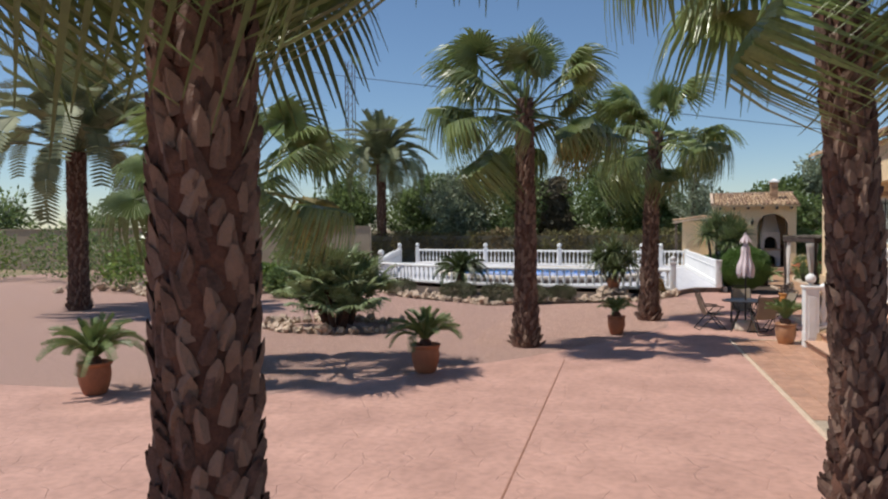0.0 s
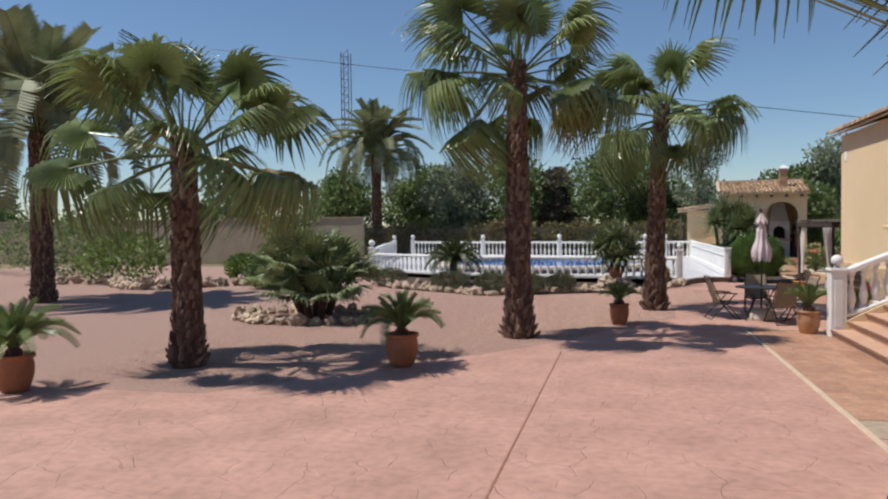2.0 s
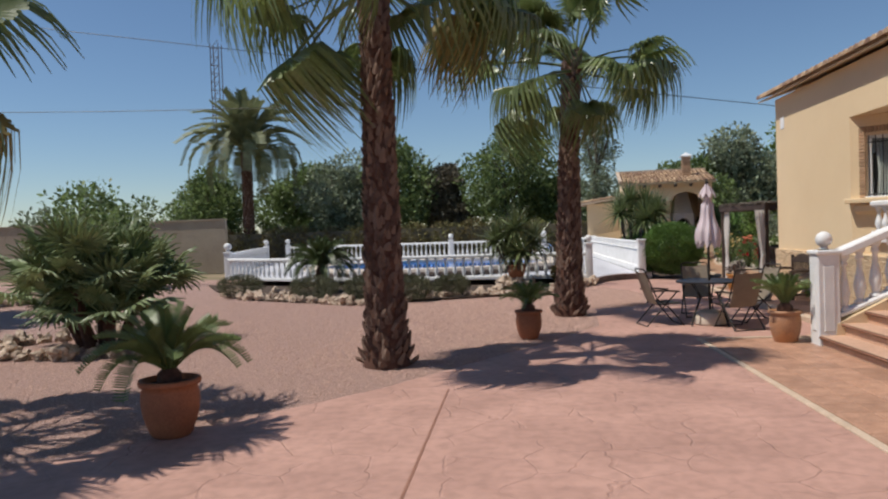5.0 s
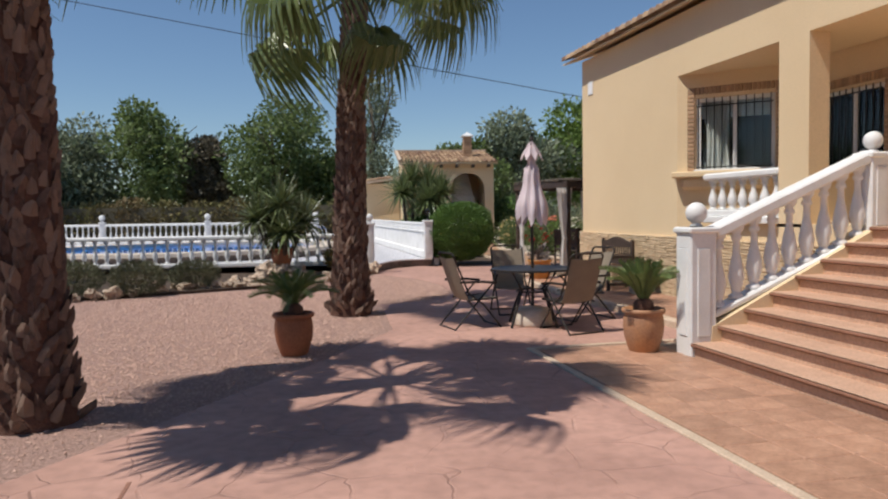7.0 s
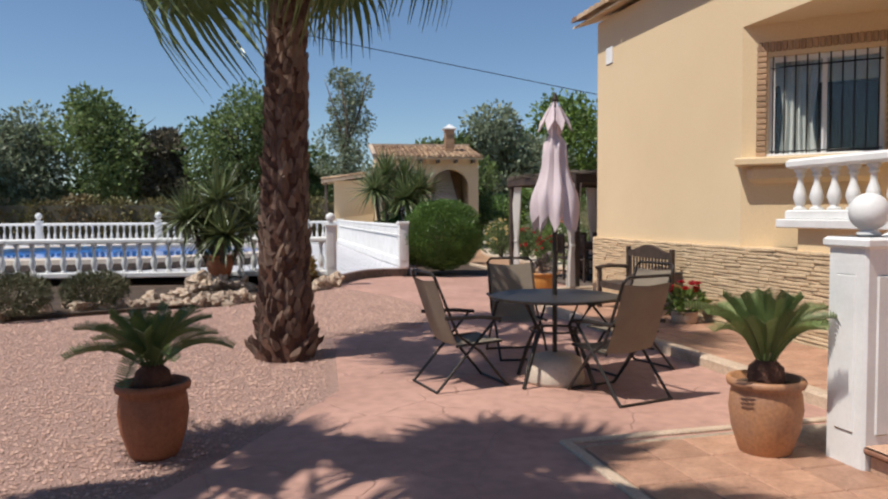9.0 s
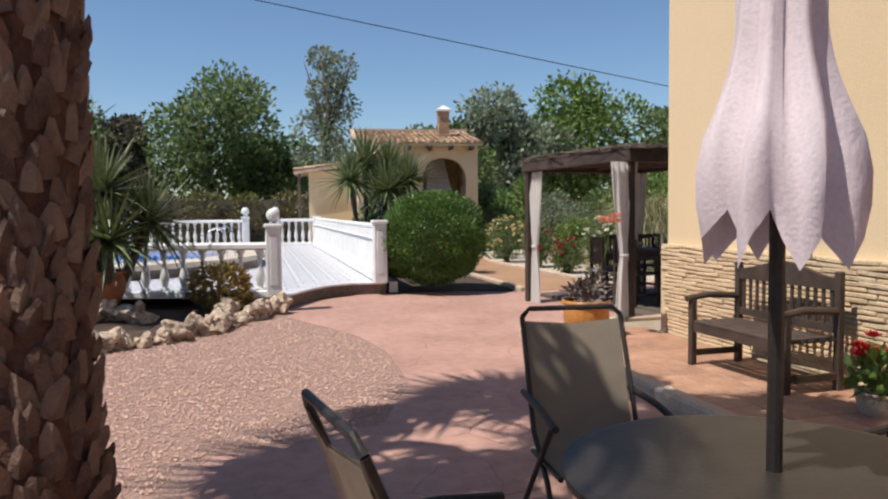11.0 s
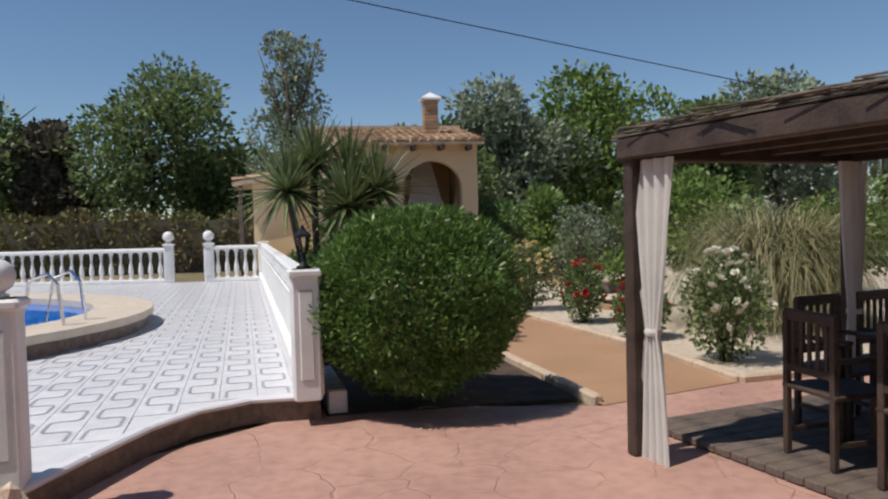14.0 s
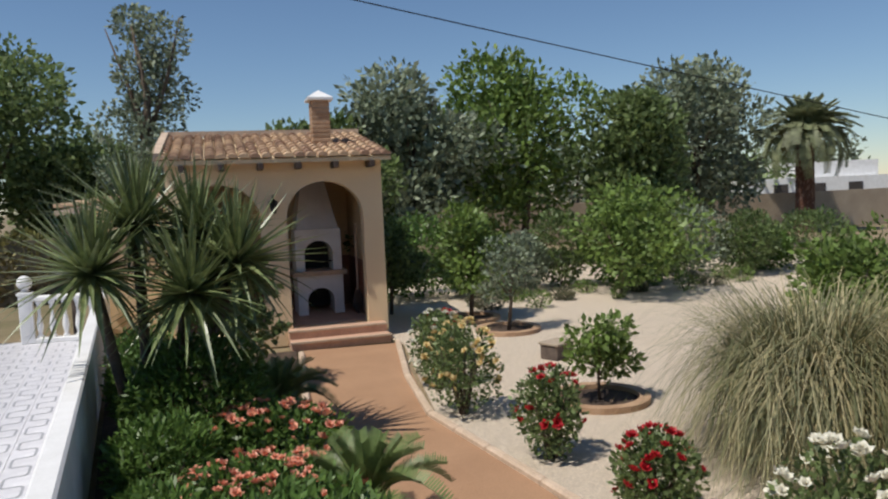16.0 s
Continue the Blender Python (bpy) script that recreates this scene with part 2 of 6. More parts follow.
M_GLASS = bpy.data.materials.new("window glass"); M_GLASS.use_nodes = True
gn, gl = M_GLASS.node_tree.nodes, M_GLASS.node_tree.links; tr_, gs_, fr_, mx_ = gn.new("ShaderNodeBsdfTransparent"), gn.new("ShaderNodeBsdfGlossy"), gn.new("ShaderNodeFresnel"), gn.new("ShaderNodeMixShader")
tr_.inputs[0].default_value = (0.9, 0.93, 0.92, 1); gs_.inputs["Roughness"].default_value = 0.02; gl.new(fr_.outputs[0], mx_.inputs[0]); gl.new(tr_.outputs[0], mx_.inputs[1]); gl.new(gs_.outputs[0], mx_.inputs[2]); gl.new(mx_.outputs[0], gn["Material Output"].inputs["Surface"])
M_WATER = glass("pool water", (0.55, 0.82, 0.95)); M_WATER.node_tree.nodes["Principled BSDF"].inputs["IOR"].default_value = 1.18
wv = M_WATER.node_tree.nodes.new("ShaderNodeTexNoise"); wv.inputs["Scale"].default_value = 3.5; wb = M_WATER.node_tree.nodes.new("ShaderNodeBump"); wb.inputs["Strength"].default_value = 0.25; wb.inputs["Distance"].default_value = 0.03
M_WATER.node_tree.links.new(wv.outputs[0], wb.inputs["Height"]); M_WATER.node_tree.links.new(wb.outputs[0], M_WATER.node_tree.nodes["Principled BSDF"].inputs["Normal"])


# ---- mesh helpers ----
class Geo:
    """Collects vertices and faces for one mesh."""

    def __init__(self):
        self.v, self.f = [], []

    def add(self, vs, fs):
        k = len(self.v); self.v += [tuple(q) for q in vs]; self.f += [tuple(i + k for i in q) for q in fs]; return self

    def box(self, c, s, rz=0.0, bev=0.0, m=None):
        x, y, z = s[0] / 2, s[1] / 2, s[2] / 2
        b = min(bev, x * 0.9, y * 0.9, z * 0.9)
        if b > 0:
            prof = [(x - b, y), (x, y - b), (x, -y + b), (x - b, -y), (-x + b, -y), (-x, -y + b), (-x, y - b), (-x + b, y)]
            rings = [(-z, 1), (-z + b, 0), (z - b, 0), (z, 1)]
            vs = [((px - math.copysign(b, px) * k), (py - math.copysign(b, py) * k), zz) for zz, k in rings for px, py in prof]
            fs = [tuple(i * 8 + q for q in qs) for i in range(3) for qs in [(j, j + 8, (j + 1) % 8 + 8, (j + 1) % 8) for j in range(8)]]
            fs += [tuple(range(8)), tuple(range(31, 23, -1))]
        else:
            vs = [(sx * x, sy * y, sz * z) for sz in (-1, 1) for sx, sy in ((-1, -1), (1, -1), (1, 1), (-1, 1))]
            fs = [(3, 2, 1, 0), (4, 5, 6, 7), (0, 1, 5, 4), (1, 2, 6, 5), (2, 3, 7, 6), (3, 0, 4, 7)]
        mm = m if m is not None else pose(*c, 0, 0, rz)
        return self.add([mm @ Vector(q) for q in vs], fs)

    def lathe(self, prof, n=20, c=(0, 0, 0), m=None):
        vs, fs = [], []
        for r, z in prof:
            vs += [(r * math.cos(2 * math.pi * i / n), r * math.sin(2 * math.pi * i / n), z) for i in range(n)]
        for j in range(len(prof) - 1):
            fs += [(j * n + i, j * n + (i + 1) % n, (j + 1) * n + (i + 1) % n, (j + 1) * n + i) for i in range(n)]
        fs += [tuple(range(n - 1, -1, -1)), tuple((len(prof) - 1) * n + i for i in range(n))]
        mm = m if m is not None else Matrix.Translation(c)
        return self.add([mm @ Vector(q) for q in vs], fs)

    def tube(self, pts, r, n=8):
        pts = [Vector(p) for p in pts]; rs = r if isinstance(r, (list, tuple)) else [r] * len(pts)
        vs, fs = [], []
        for i, p in enumerate(pts):
            d = (pts[min(i + 1, len(pts) - 1)] - pts[max(i - 1, 0)]).normalized()
            a = d.cross(Vector((0, 0, 1)) if abs(d.z) < 0.95 else Vector((1, 0, 0))).normalized(); b = d.cross(a)
            vs += [p + (a * math.cos(2 * math.pi * k / n) + b * math.sin(2 * math.pi * k / n)) * rs[i] for k in range(n)]
        for i in range(len(pts) - 1):
            fs += [(i * n + k, i * n + (k + 1) % n, (i + 1) * n + (k + 1) % n, (i + 1) * n + k) for k in range(n)]
        fs += [tuple(range(n - 1, -1, -1)), tuple((len(pts) - 1) * n + k for k in range(n))]
        return self.add(vs, fs)

    def prism(self, poly, z0, z1):
        n = len(poly); area = sum(poly[i][0] * poly[(i + 1) % n][1] - poly[(i + 1) % n][0] * poly[i][1] for i in range(n))
        if area < 0:
            poly = poly[::-1]
        return self.add([(x, y, z0) for x, y in poly] + [(x, y, z1) for x, y in poly],
                        [tuple(range(n - 1, -1, -1)), tuple(range(n, 2 * n))] + [(i, (i + 1) % n, n + (i + 1) % n, n + i) for i in range(n)])

    def weld(self):
        key, new_ix, vs = {}, [], []
        for q in self.v:
            k = (round(q[0], 4), round(q[1], 4), round(q[2], 4))
            if k not in key:
                key[k] = len(vs); vs.append(q)
            new_ix.append(key[k])
        self.v, self.f = vs, [tuple(new_ix[i] for i in f) for f in self.f]
        return self

    def mesh(self, name, smooth=False):
        me = bpy.data.meshes.new(name); me.from_pydata(self.v, [], self.f)
        if smooth:
            me.polygons.foreach_set("use_smooth", [True] * len(me.polygons))
        return me


VARIANT = {}


def part(name, geo, material, parent=None, label="", smooth=False, m=None):
    me = geo if isinstance(geo, bpy.types.Mesh) else geo.mesh(name, smooth)
    if material and not me.materials:
        me.materials.append(material)
    elif material and me.materials[0] != material:
        key = (me.name, material.name)
        if key not in VARIANT:
            VARIANT[key] = me.copy(); VARIANT[key].materials[0] = material
        me = VARIANT[key]
    ob = new(name, me)
    if parent:
        ob.parent = parent
    if m is not None:
        ob.matrix_basis = m
    return tagged(ob, label)


def thing(name, label, category, group="", m=None, kind=""):
    ob = new(name); ob.empty_display_size = 0.2
    if m is not None:
        ob.matrix_basis = m
    return tagged(ob, label, category, group, kind)


def setting(name, geo, material, label, category, smooth=False):
    return tagged(part(name, geo, material, smooth=smooth), label, category, "", "structure")


# ---- ground and setting ----
def sheet(poly, z):
    return Geo().add([(x, y, z) for x, y in poly], [tuple(range(len(poly)))])


setting("ground", sheet([(-900, -900), (900, -900), (900, 900), (-900, 900)], -0.03), M_EARTH, "dry brownish earth reaching the horizon", "ground")
setting("gravel_bed", Geo().prism([(-30, 8.6), (-2.2, 8.6), (1.4, 12.7), (3.4, 15.8), (4.3, 17.4), (4.5, 20.0), (5.6, 20.4), (6.0, 21.5), (6.05, 22.8), (5.9, 23.9), (5.2, 25.6), (5.1, 26.6), (-8, 34), (-30, 40)], -0.2, -0.004), M_GRAVEL, "pink gravel bed beside the driveway", "gravel")
setting("driveway", Geo().prism([(-30, -25), (9.2, -25), (9.2, 27.4), (7.0, 28.2), (5.0, 26.8), (5.2, 25.6), (5.9, 23.9), (6.05, 22.8), (6.0, 21.5), (5.6, 20.4), (4.5, 20.0), (4.3, 17.4), (3.4, 15.8), (1.4, 12.7), (-2.2, 8.6), (-30, 8.6)], -0.2, 0.0), M_PAVE, "stamped pink concrete driveway with irregular slab joints", "paving")
setting("pergola_ground", Geo().prism([(9.2, 22.6), (20, 22.6), (20, 27.75), (9.2, 27.75)], -0.2, -0.002), M_PAVE, "pink concrete ground under the pergola", "paving")
setting("garden_bed", Geo().prism([(11.0, 27.75), (26, 27.75), (30, 48), (11.9, 48), (12.0, 38.5), (10.8, 34.0)], -0.2, 0.01), M_WGRAVEL, "pale limestone chippings of the rose garden", "gravel")
setting("garden_path", Geo().prism([(9.2, 27.4), (10.8, 27.75), (10.75, 34.0), (11.9, 38.6), (10.2, 38.9), (9.2, 34.0)], -0.2, 0.006), M_PATH, "brushed ochre concrete path to the barbecue house", "path")
setting("shrub_bed", Geo().prism([(6.95, 27.9), (9.1, 27.7), (9.1, 34.0), (10.1, 39.0), (6.95, 39.0)], -0.2, 0.012), M_SOIL, "dark soil bed under the shrubs", "soil")
setting("pool_bed", Geo().prism([(5.0, 26.2), (4.6, 25.3), (4.0, 24.3), (3.2, 23.6), (1.5, 22.9), (-0.8, 22.1), (-2.8, 23.2), (-4.6, 24.4), (-6.5, 27.5), (-8.0, 30.5), (-3.5, 28.0), (1.0, 26.9)], -0.2, 0.05), M_SOIL, "dark planted soil bed edged with rocks", "soil")


def kerb(name, pts, w, h, label):
    """Cast kerb stones along a line, each a piece."""
    root = thing(name, label, "kerb", kind="structure")
    for a, b in zip(pts, pts[1:]):
        a, b = Vector((*a, 0)), Vector((*b, 0)); n = max(1, round((b - a).length / 1.0)); d = (b - a) / n; ang = math.degrees(math.atan2(d.y, d.x))
        me = Geo().box((0, 0, h / 2 - 0.05), (d.length - 0.008, w, h + 0.1), 0, 0.02).mesh("kerb_stone")
        for i in range(n):
            c = a + d * (i + 0.5); part("kerb_stone", me, M_KERB, root, m=pose(c.x, c.y, 0, 0, 0, ang))
    return root


kerb("path_kerb", [(10.78, 27.75), (10.9, 29.3), (10.78, 32.5), (10.72, 34.0), (11.15, 36.0), (11.92, 38.6)], 0.1, 0.07, "cream cast kerb beside the garden path")
kerb("bed_kerb", [(9.2, 27.5), (9.18, 30.0), (9.2, 34.0), (10.1, 38.6)], 0.1, 0.07, "cream cast kerb beside the shrub bed")
kerb("garden_kerb", [(10.78, 27.75), (16, 27.75)], 0.1, 0.07, "cream cast kerb before the rose garden")
kerb("patio_kerb", [(7.66, 15.75), (7.66, 23.3), (9.05, 23.68), (14, 23.68)], 0.14, 0.1, "cream cast kerb round the tiled patio")
for i, (x, y, sx, sy) in enumerate([(5.5, 8.6, 0.07, 14.2), (6.58, 15.68, 2.1, 0.07)]):
    setting("trim_line" + ("" if i == 0 else "_b"), Geo().box((x, y, 0.004), (sx, sy, 0.03), 0, 0.008), M_KERB, "cream edging strip flush with the paving", "edging")
setting("pave_joint", Geo().box((2.02, 2.2, 0.001), (0.022, 20.8, 0.004), -0.6), M_STEPD, "narrow expansion joint in the driveway", "joint")

# ---- house ----
WX = 9.13


def slab(x0, x1, y0, y1, z0, z1, g=None):
    return (g or Geo()).box(((x0 + x1) / 2, (y0 + y1) / 2, (z0 + z1) / 2), (x1 - x0, y1 - y0, z1 - z0))


house = thing("house", "cream stuccoed villa with clay tile roof and porch", "house")
g = Geo()
slab(WX, WX + 0.3, 19.05, 22.83, 1.0, 4.48, g)
part("wall", g, M_STUCCO, house, "cream stucco wall"); g = Geo()
slab(WX + 0.3, 20, 22.53, 22.83, 1.0, 4.48, g)
part("wall", g, M_STUCCO, house); part("pillar", slab(WX, WX + 0.28, 16.05, 16.6, 1.2, 3.52), M_STUCCO, house, "square porch pillar"); g = Geo()
slab(WX, WX + 0.45, 9.0, 19.05, 3.52, 4.48, g)
slab(WX, WX + 0.45, 9.0, 9.5, 1.2, 3.52, g)
part("porch_beam", g, M_STUCCO, house); g = Geo()
PX = 10.36
for b_ in ((PX, PX + 0.3, 17.36, 17.98, 1.2, 4.45), (PX, PX + 0.3, 9.0, 16.24, 1.2, 4.45), (PX, PX + 0.3, 16.24, 17.36, 3.0, 4.45), (PX, PX + 0.3, 16.24, 17.36, 1.2, 1.95), (WX, 20, 8.7, 9.0, 0, 4.45), (19.7, 20, 9.0, 22.53, 0, 6.19)):
    part("wall", slab(*b_), M_STUCCO, house)
for y0, y1 in ((8.7, 9.0), (22.53, 22.83)):
    part("gable", Geo().add([(x, y, z) for y in (y0, y1) for x, z in ((9.2, 4.47), (20, 4.47), (20, 6.19), (14.5, 6.19))], [(0, 1, 2, 3), (7, 6, 5, 4), (0, 3, 7, 4), (3, 2, 6, 7), (1, 0, 4, 5), (2, 1, 5, 6)]), M_STUCCO, house)
part("porch_ceiling", slab(WX + 0.46, PX - 0.01, 9.01, 18.9, 3.53, 3.65), M_STUCCO, house)
# chamfered wall with window, at 45 degrees from (9.13, 19.05) inwards
CH = pose(WX, 19.05, 0, 0, 0, -43)
g = Geo()
for x0, x1, z0, z1 in ((0, 0.28, 1.0, 3.55), (1.42, 1.66, 1.0, 3.55), (0.28, 1.42, 1.0, 1.99), (0.28, 1.42, 3.15, 3.55)):
    part("wall", Geo().box((0, 0, 0), (x1 - x0, 0.25, z1 - z0), m=CH @ pose((x0 + x1) / 2, 0.125, (z0 + z1) / 2)), M_STUCCO, house)
g = Geo(); slab(WX - 0.05, WX + 0.25, 15.4, 22.88, 0, 1.0, g); slab(WX + 0.25, 20, 22.58, 22.88, 0, 1.0, g)
plinth = part("plinth", g, M_STONE, house, "split stone cladding")
g = Geo(); slab(WX, PX, 9.0, 18.1, 0.0, 1.24, g)
part("porch_floor", g, M_STUCCO, house)
g = Geo(); g.box((WX + 0.1, 17.45, 1.28), (0.4, 1.75, 0.09), 0, 0.01)
part("porch_sill", g, M_WHITE, house, "white balustrade base")
# dark sheet behind the pane: the room's shade as colour, no room built
win = part("window", Geo().box((0, 0, 0), (1.14, 0.05, 1.16), m=CH @ pose(0.85, 0.2, 2.57)), M_ROOMDARK, house, "barred window with lace curtain")
g = Geo()
for x0, x1, z0, z1 in ((0.28, 0.34, 1.99, 3.15), (1.36, 1.42, 1.99, 3.15), (0.34, 1.36, 3.09, 3.15), (0.34, 1.36, 1.99, 2.05), (0.82, 0.87, 2.05, 3.09)):
    g.box((0, 0, 0), (x1 - x0, 0.06, z1 - z0), m=CH @ pose((x0 + x1) / 2, 0.09, (z0 + z1) / 2))
part("frame", g, M_WHITE, win, "white window frame")
for i in range(10):
    part("bar", Geo().tube([(0, 0, 2.0), (0, 0, 3.14)], 0.009, 6), M_IRON, win, m=CH @ pose(0.33 + i * 0.115, -0.03, 0))
part("bar", Geo().tube([(0, 0, 0), (1.1, 0, 0)], 0.01, 6), M_IRON, win, m=CH @ pose(0.3, -0.03, 2.08)); part("bar", Geo().tube([(0, 0, 0), (1.1, 0, 0)], 0.01, 6), M_IRON, win, m=CH @ pose(0.3, -0.03, 3.02))


def drape(w, h, folds, depth=0.03, pinch=None):
    """A hanging folded cloth, w wide, hung from z = 0 down to -h."""
    g = Geo(); nx, nz = folds * 6, 14; vs = []
    for j in range(nz + 1):
        t = j / nz; k = 1.0 if pinch is None else pinch(t)
        for i in range(nx + 1):
            u = i / nx; vs.append(((u - 0.5) * w * k, depth * math.sin(u * folds * 2 * math.pi + math.sin(t * 3) * 0.6) * (0.6 + 0.4 * k), -h * t))
    return g.add(vs, [(j * (nx + 1) + i, j * (nx + 1) + i + 1, (j + 1) * (nx + 1) + i + 1, (j + 1) * (nx + 1) + i) for j in range(nz) for i in range(nx)])


part("curtain", drape(0.5, 1.05, 5, pinch=lambda t: 1 - 0.35 * math.sin(t * 2.6)), M_CURTAIN, win, "draped ivory curtain", True, CH @ pose(0.58, 0.14, 3.1))
part("blind", drape(1.06, 0.26, 9, 0.012), M_CURTAIN, win, "lace valance", True, CH @ pose(0.85, 0.14, 3.1))
part("pane", Geo().box((0, 0, 0), (1.04, 0.006, 1.06), m=CH @ pose(0.85, 0.115, 2.57)), M_GLASS, win).visible_shadow = False
part("sill", Geo().box((0, 0, 0), (1.55, 0.3, 0.09), bev=0.015, m=CH @ pose(0.72, -0.06, 1.97)), M_STUCCO, house, "moulded cream sill"); part("sill", Geo().box((0, 0, 0), (1.3, 0.2, 0.2), bev=0.05, m=CH @ pose(0.72, -0.02, 1.83)), M_STUCCO, house)
part("sill", Geo().box((0, 0, 0), (1.14, 0.24, 0.03), bev=0.01, m=CH @ pose(0.85, -0.02, 2.03)), M_WHITE, house, "white sill top")
bme = Geo().box((0, 0, 0), (0.11, 0.03, 0.055), 0, 0.008).mesh("brick")
for i in range(20):
    part("brick", bme, M_BRICK, house, m=CH @ pose(0.21, -0.012, 2.05 + i * 0.063)); part("brick", bme, M_BRICK, house, m=CH @ pose(1.49, -0.012, 2.05 + i * 0.063))
for i in range(22):
    part("brick", bme, M_BRICK, house, m=CH @ pose(0.19 + i * 0.063, -0.012, 3.26, 0, 90, 0))
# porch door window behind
# again a dark sheet in place of the shaded interior
w2 = part("window", Geo().box((PX + 0.25, 16.8, 2.475), (0.05, 1.12, 1.05)), M_ROOMDARK, house, "barred porch window with lace valance")
for i in range(10):
    part("bar", Geo().tube([(PX - 0.03, 16.28 + i * 0.116, 1.96), (PX - 0.03, 16.28 + i * 0.116, 2.99)], 0.009, 6), M_IRON, w2)
for z in (2.03, 2.92):
    part("bar", Geo().tube([(PX - 0.03, 16.25, z), (PX - 0.03, 17.35, z)], 0.01, 6), M_IRON, w2)
for y0, y1, z0, z1 in ((16.24, 16.3, 1.95, 3.0), (17.3, 17.36, 1.95, 3.0), (16.3, 17.3, 2.94, 3.0), (16.3, 17.3, 1.95, 2.01), (16.775, 16.825, 2.01, 2.94)):
    part("frame", slab(PX + 0.06, PX + 0.12, y0, y1, z0, z1), M_WHITE, w2, "white window frame")
part("pane", slab(PX + 0.088, PX + 0.094, 16.3, 17.3, 2.0, 2.95), M_GLASS, w2).visible_shadow = False
part("blind", drape(1.0, 0.28, 9, 0.012), M_CURTAIN, w2, "lace valance", True, pose(PX + 0.16, 16.8, 2.95, 0, 0, 90))
part("sill", Geo().box((PX - 0.06, 16.8, 1.91), (0.26, 1.4, 0.08), 0, 0.015), M_STUCCO, house)
for i in range(18):
    for y in (16.17, 17.43):
        part("brick", bme, M_BRICK, house, m=pose(PX - 0.012, y, 1.98 + i * 0.063, 0, 0, 90))
for i in range(21):
    part("brick", bme, M_BRICK, house, m=pose(PX - 0.012, 16.17 + i * 0.063, 3.09, 0, 90, 90))
part("wall_tile", Geo().box((WX - 0.006, 22.4, 3.88), (0.02, 0.22, 0.26), 0, 0.006), M_WHITE, house, "small white tile plaque")
# stone courses of the cladding: the stretch by the bench singly, the rest joined
sm = [Geo().box((0, 0, 0), (0.022, L, h), 0, 0.008).mesh("stone") for L in (0.24, 0.36, 0.5) for h in (0.039, 0.034)]
courses = Geo()
for k, z in enumerate(np.arange(0.02, 0.99, 0.04)):
    y = 15.5 + rnd.random() * 0.2
    while y < 22.8:
        L = rnd.randrange(3); ln = (0.24, 0.36, 0.5)[L]; m = pose(WX - 0.05 - rnd.random() * 0.012, min(y + ln / 2, 22.62), z, rnd.uniform(-3, 3), 0, rnd.uniform(-1.5, 1.5)); me = sm[L * 2 + rnd.randrange(2)]
        if y > 20.2:
            part("stone", me, M_STONE, house, m=m)
        else:
            courses.add([m @ v.co for v in me.vertices], [tuple(f.vertices) for f in me.polygons])
        y += ln + 0.004
tagged(part("stonework", courses, M_STONE, house, "rows of split cream stone"), kind="stuff")


def roof_tiles(x0, x1, y0, y1, z0, z1, axis, pitch=0.21, course=0.4, r=0.085):
    """Barrel clay tiles on a slope that rises from x0 to x1 (axis 'x') or y0 to y1 (axis 'y')."""
    g = Geo(); n = 6
    run = (x1 - x0) if axis == "x" else (y1 - y0); length = math.hypot(run, z1 - z0); k = int(length / course); ang = math.atan2(z1 - z0, abs(run))
    a0, a1 = (y0, y1) if axis == "x" else (x0, x1)
    cols = int(abs(a1 - a0) / pitch)
    sg = 1 if run > 0 else -1
    for i in range(cols):
        a = a0 + (i + 0.5) * pitch
        for j in range(k):
            jit = rnd.uniform(-0.012, 0.012); vs = []
            for t, rr in ((0, r), (course * 1.12, r * 0.82)):
                s = j * course + t
                for q in range(n + 1):
                    th = math.pi * q / n; u = a + jit + rr * 1.22 * math.cos(th); hgt = 0.02 + rr * math.sin(th) + (0.02 if t == 0 else 0)
                    d = s * math.cos(ang) * sg; z = z0 + s * math.sin(ang) + hgt
                    vs.append((x0 + d, u, z) if axis == "x" else (u, y0 + d, z))
            fs = [(q, q + 1, n + 2 + q, n + 1 + q) for q in range(n)] + [tuple(range(n, -1, -1))]
            g.add(vs, fs)
    return g


roof = part("roof", Geo().add([(8.9, 8.5, 4.52), (14.5, 8.5, 6.3), (14.5, 23.3, 6.3), (8.9, 23.3, 4.52), (8.9, 8.5, 4.49), (14.5, 8.5, 6.26), (14.5, 23.3, 6.26), (8.9, 23.3, 4.49)], [(0, 1, 2, 3), (7, 6, 5, 4), (0, 3, 7, 4), (3, 2, 6, 7), (0, 4, 5, 1), (1, 5, 6, 2)]), M_STUCCO, house)
part("roof_tile", roof_tiles(8.82, 14.5, 8.5, 23.35, 4.52, 6.32, "x"), M_ROOF, roof, "weathered barrel clay tiles").update_tag()
part("roof", Geo().prism([(14.5, 8.5), (20, 8.5), (20, 23.3), (14.5, 23.3)], 6.2, 6.4), M_STUCCO, house)


# ---- balusters and stairs ----
def baluster_mesh(h, r=0.06):
    return Geo().lathe([(r * .95, 0), (r * .95, .05 * h), (r * .5, .08 * h), (r * .62, .12 * h), (r * 1.0, .3 * h), (r * .8, .45 * h), (r * .45, .62 * h), (r * .4, .78 * h), (r * .65, .8 * h), (r * .65, .84 * h), (r * .45, .87 * h), (r * .9, .94 * h), (r * .9, h)], 12).mesh("baluster", True)


def ball_mesh(r):
    return Geo().lathe([(r * .55, 0), (r * .6, r * .2), (r * .35, r * .35)] + [(r * math.sin(math.radians(a)), r * 1.3 - r * math.cos(math.radians(a))) for a in (25, 45, 65, 90, 115, 135, 155, 172)], 18).mesh("finial", True)


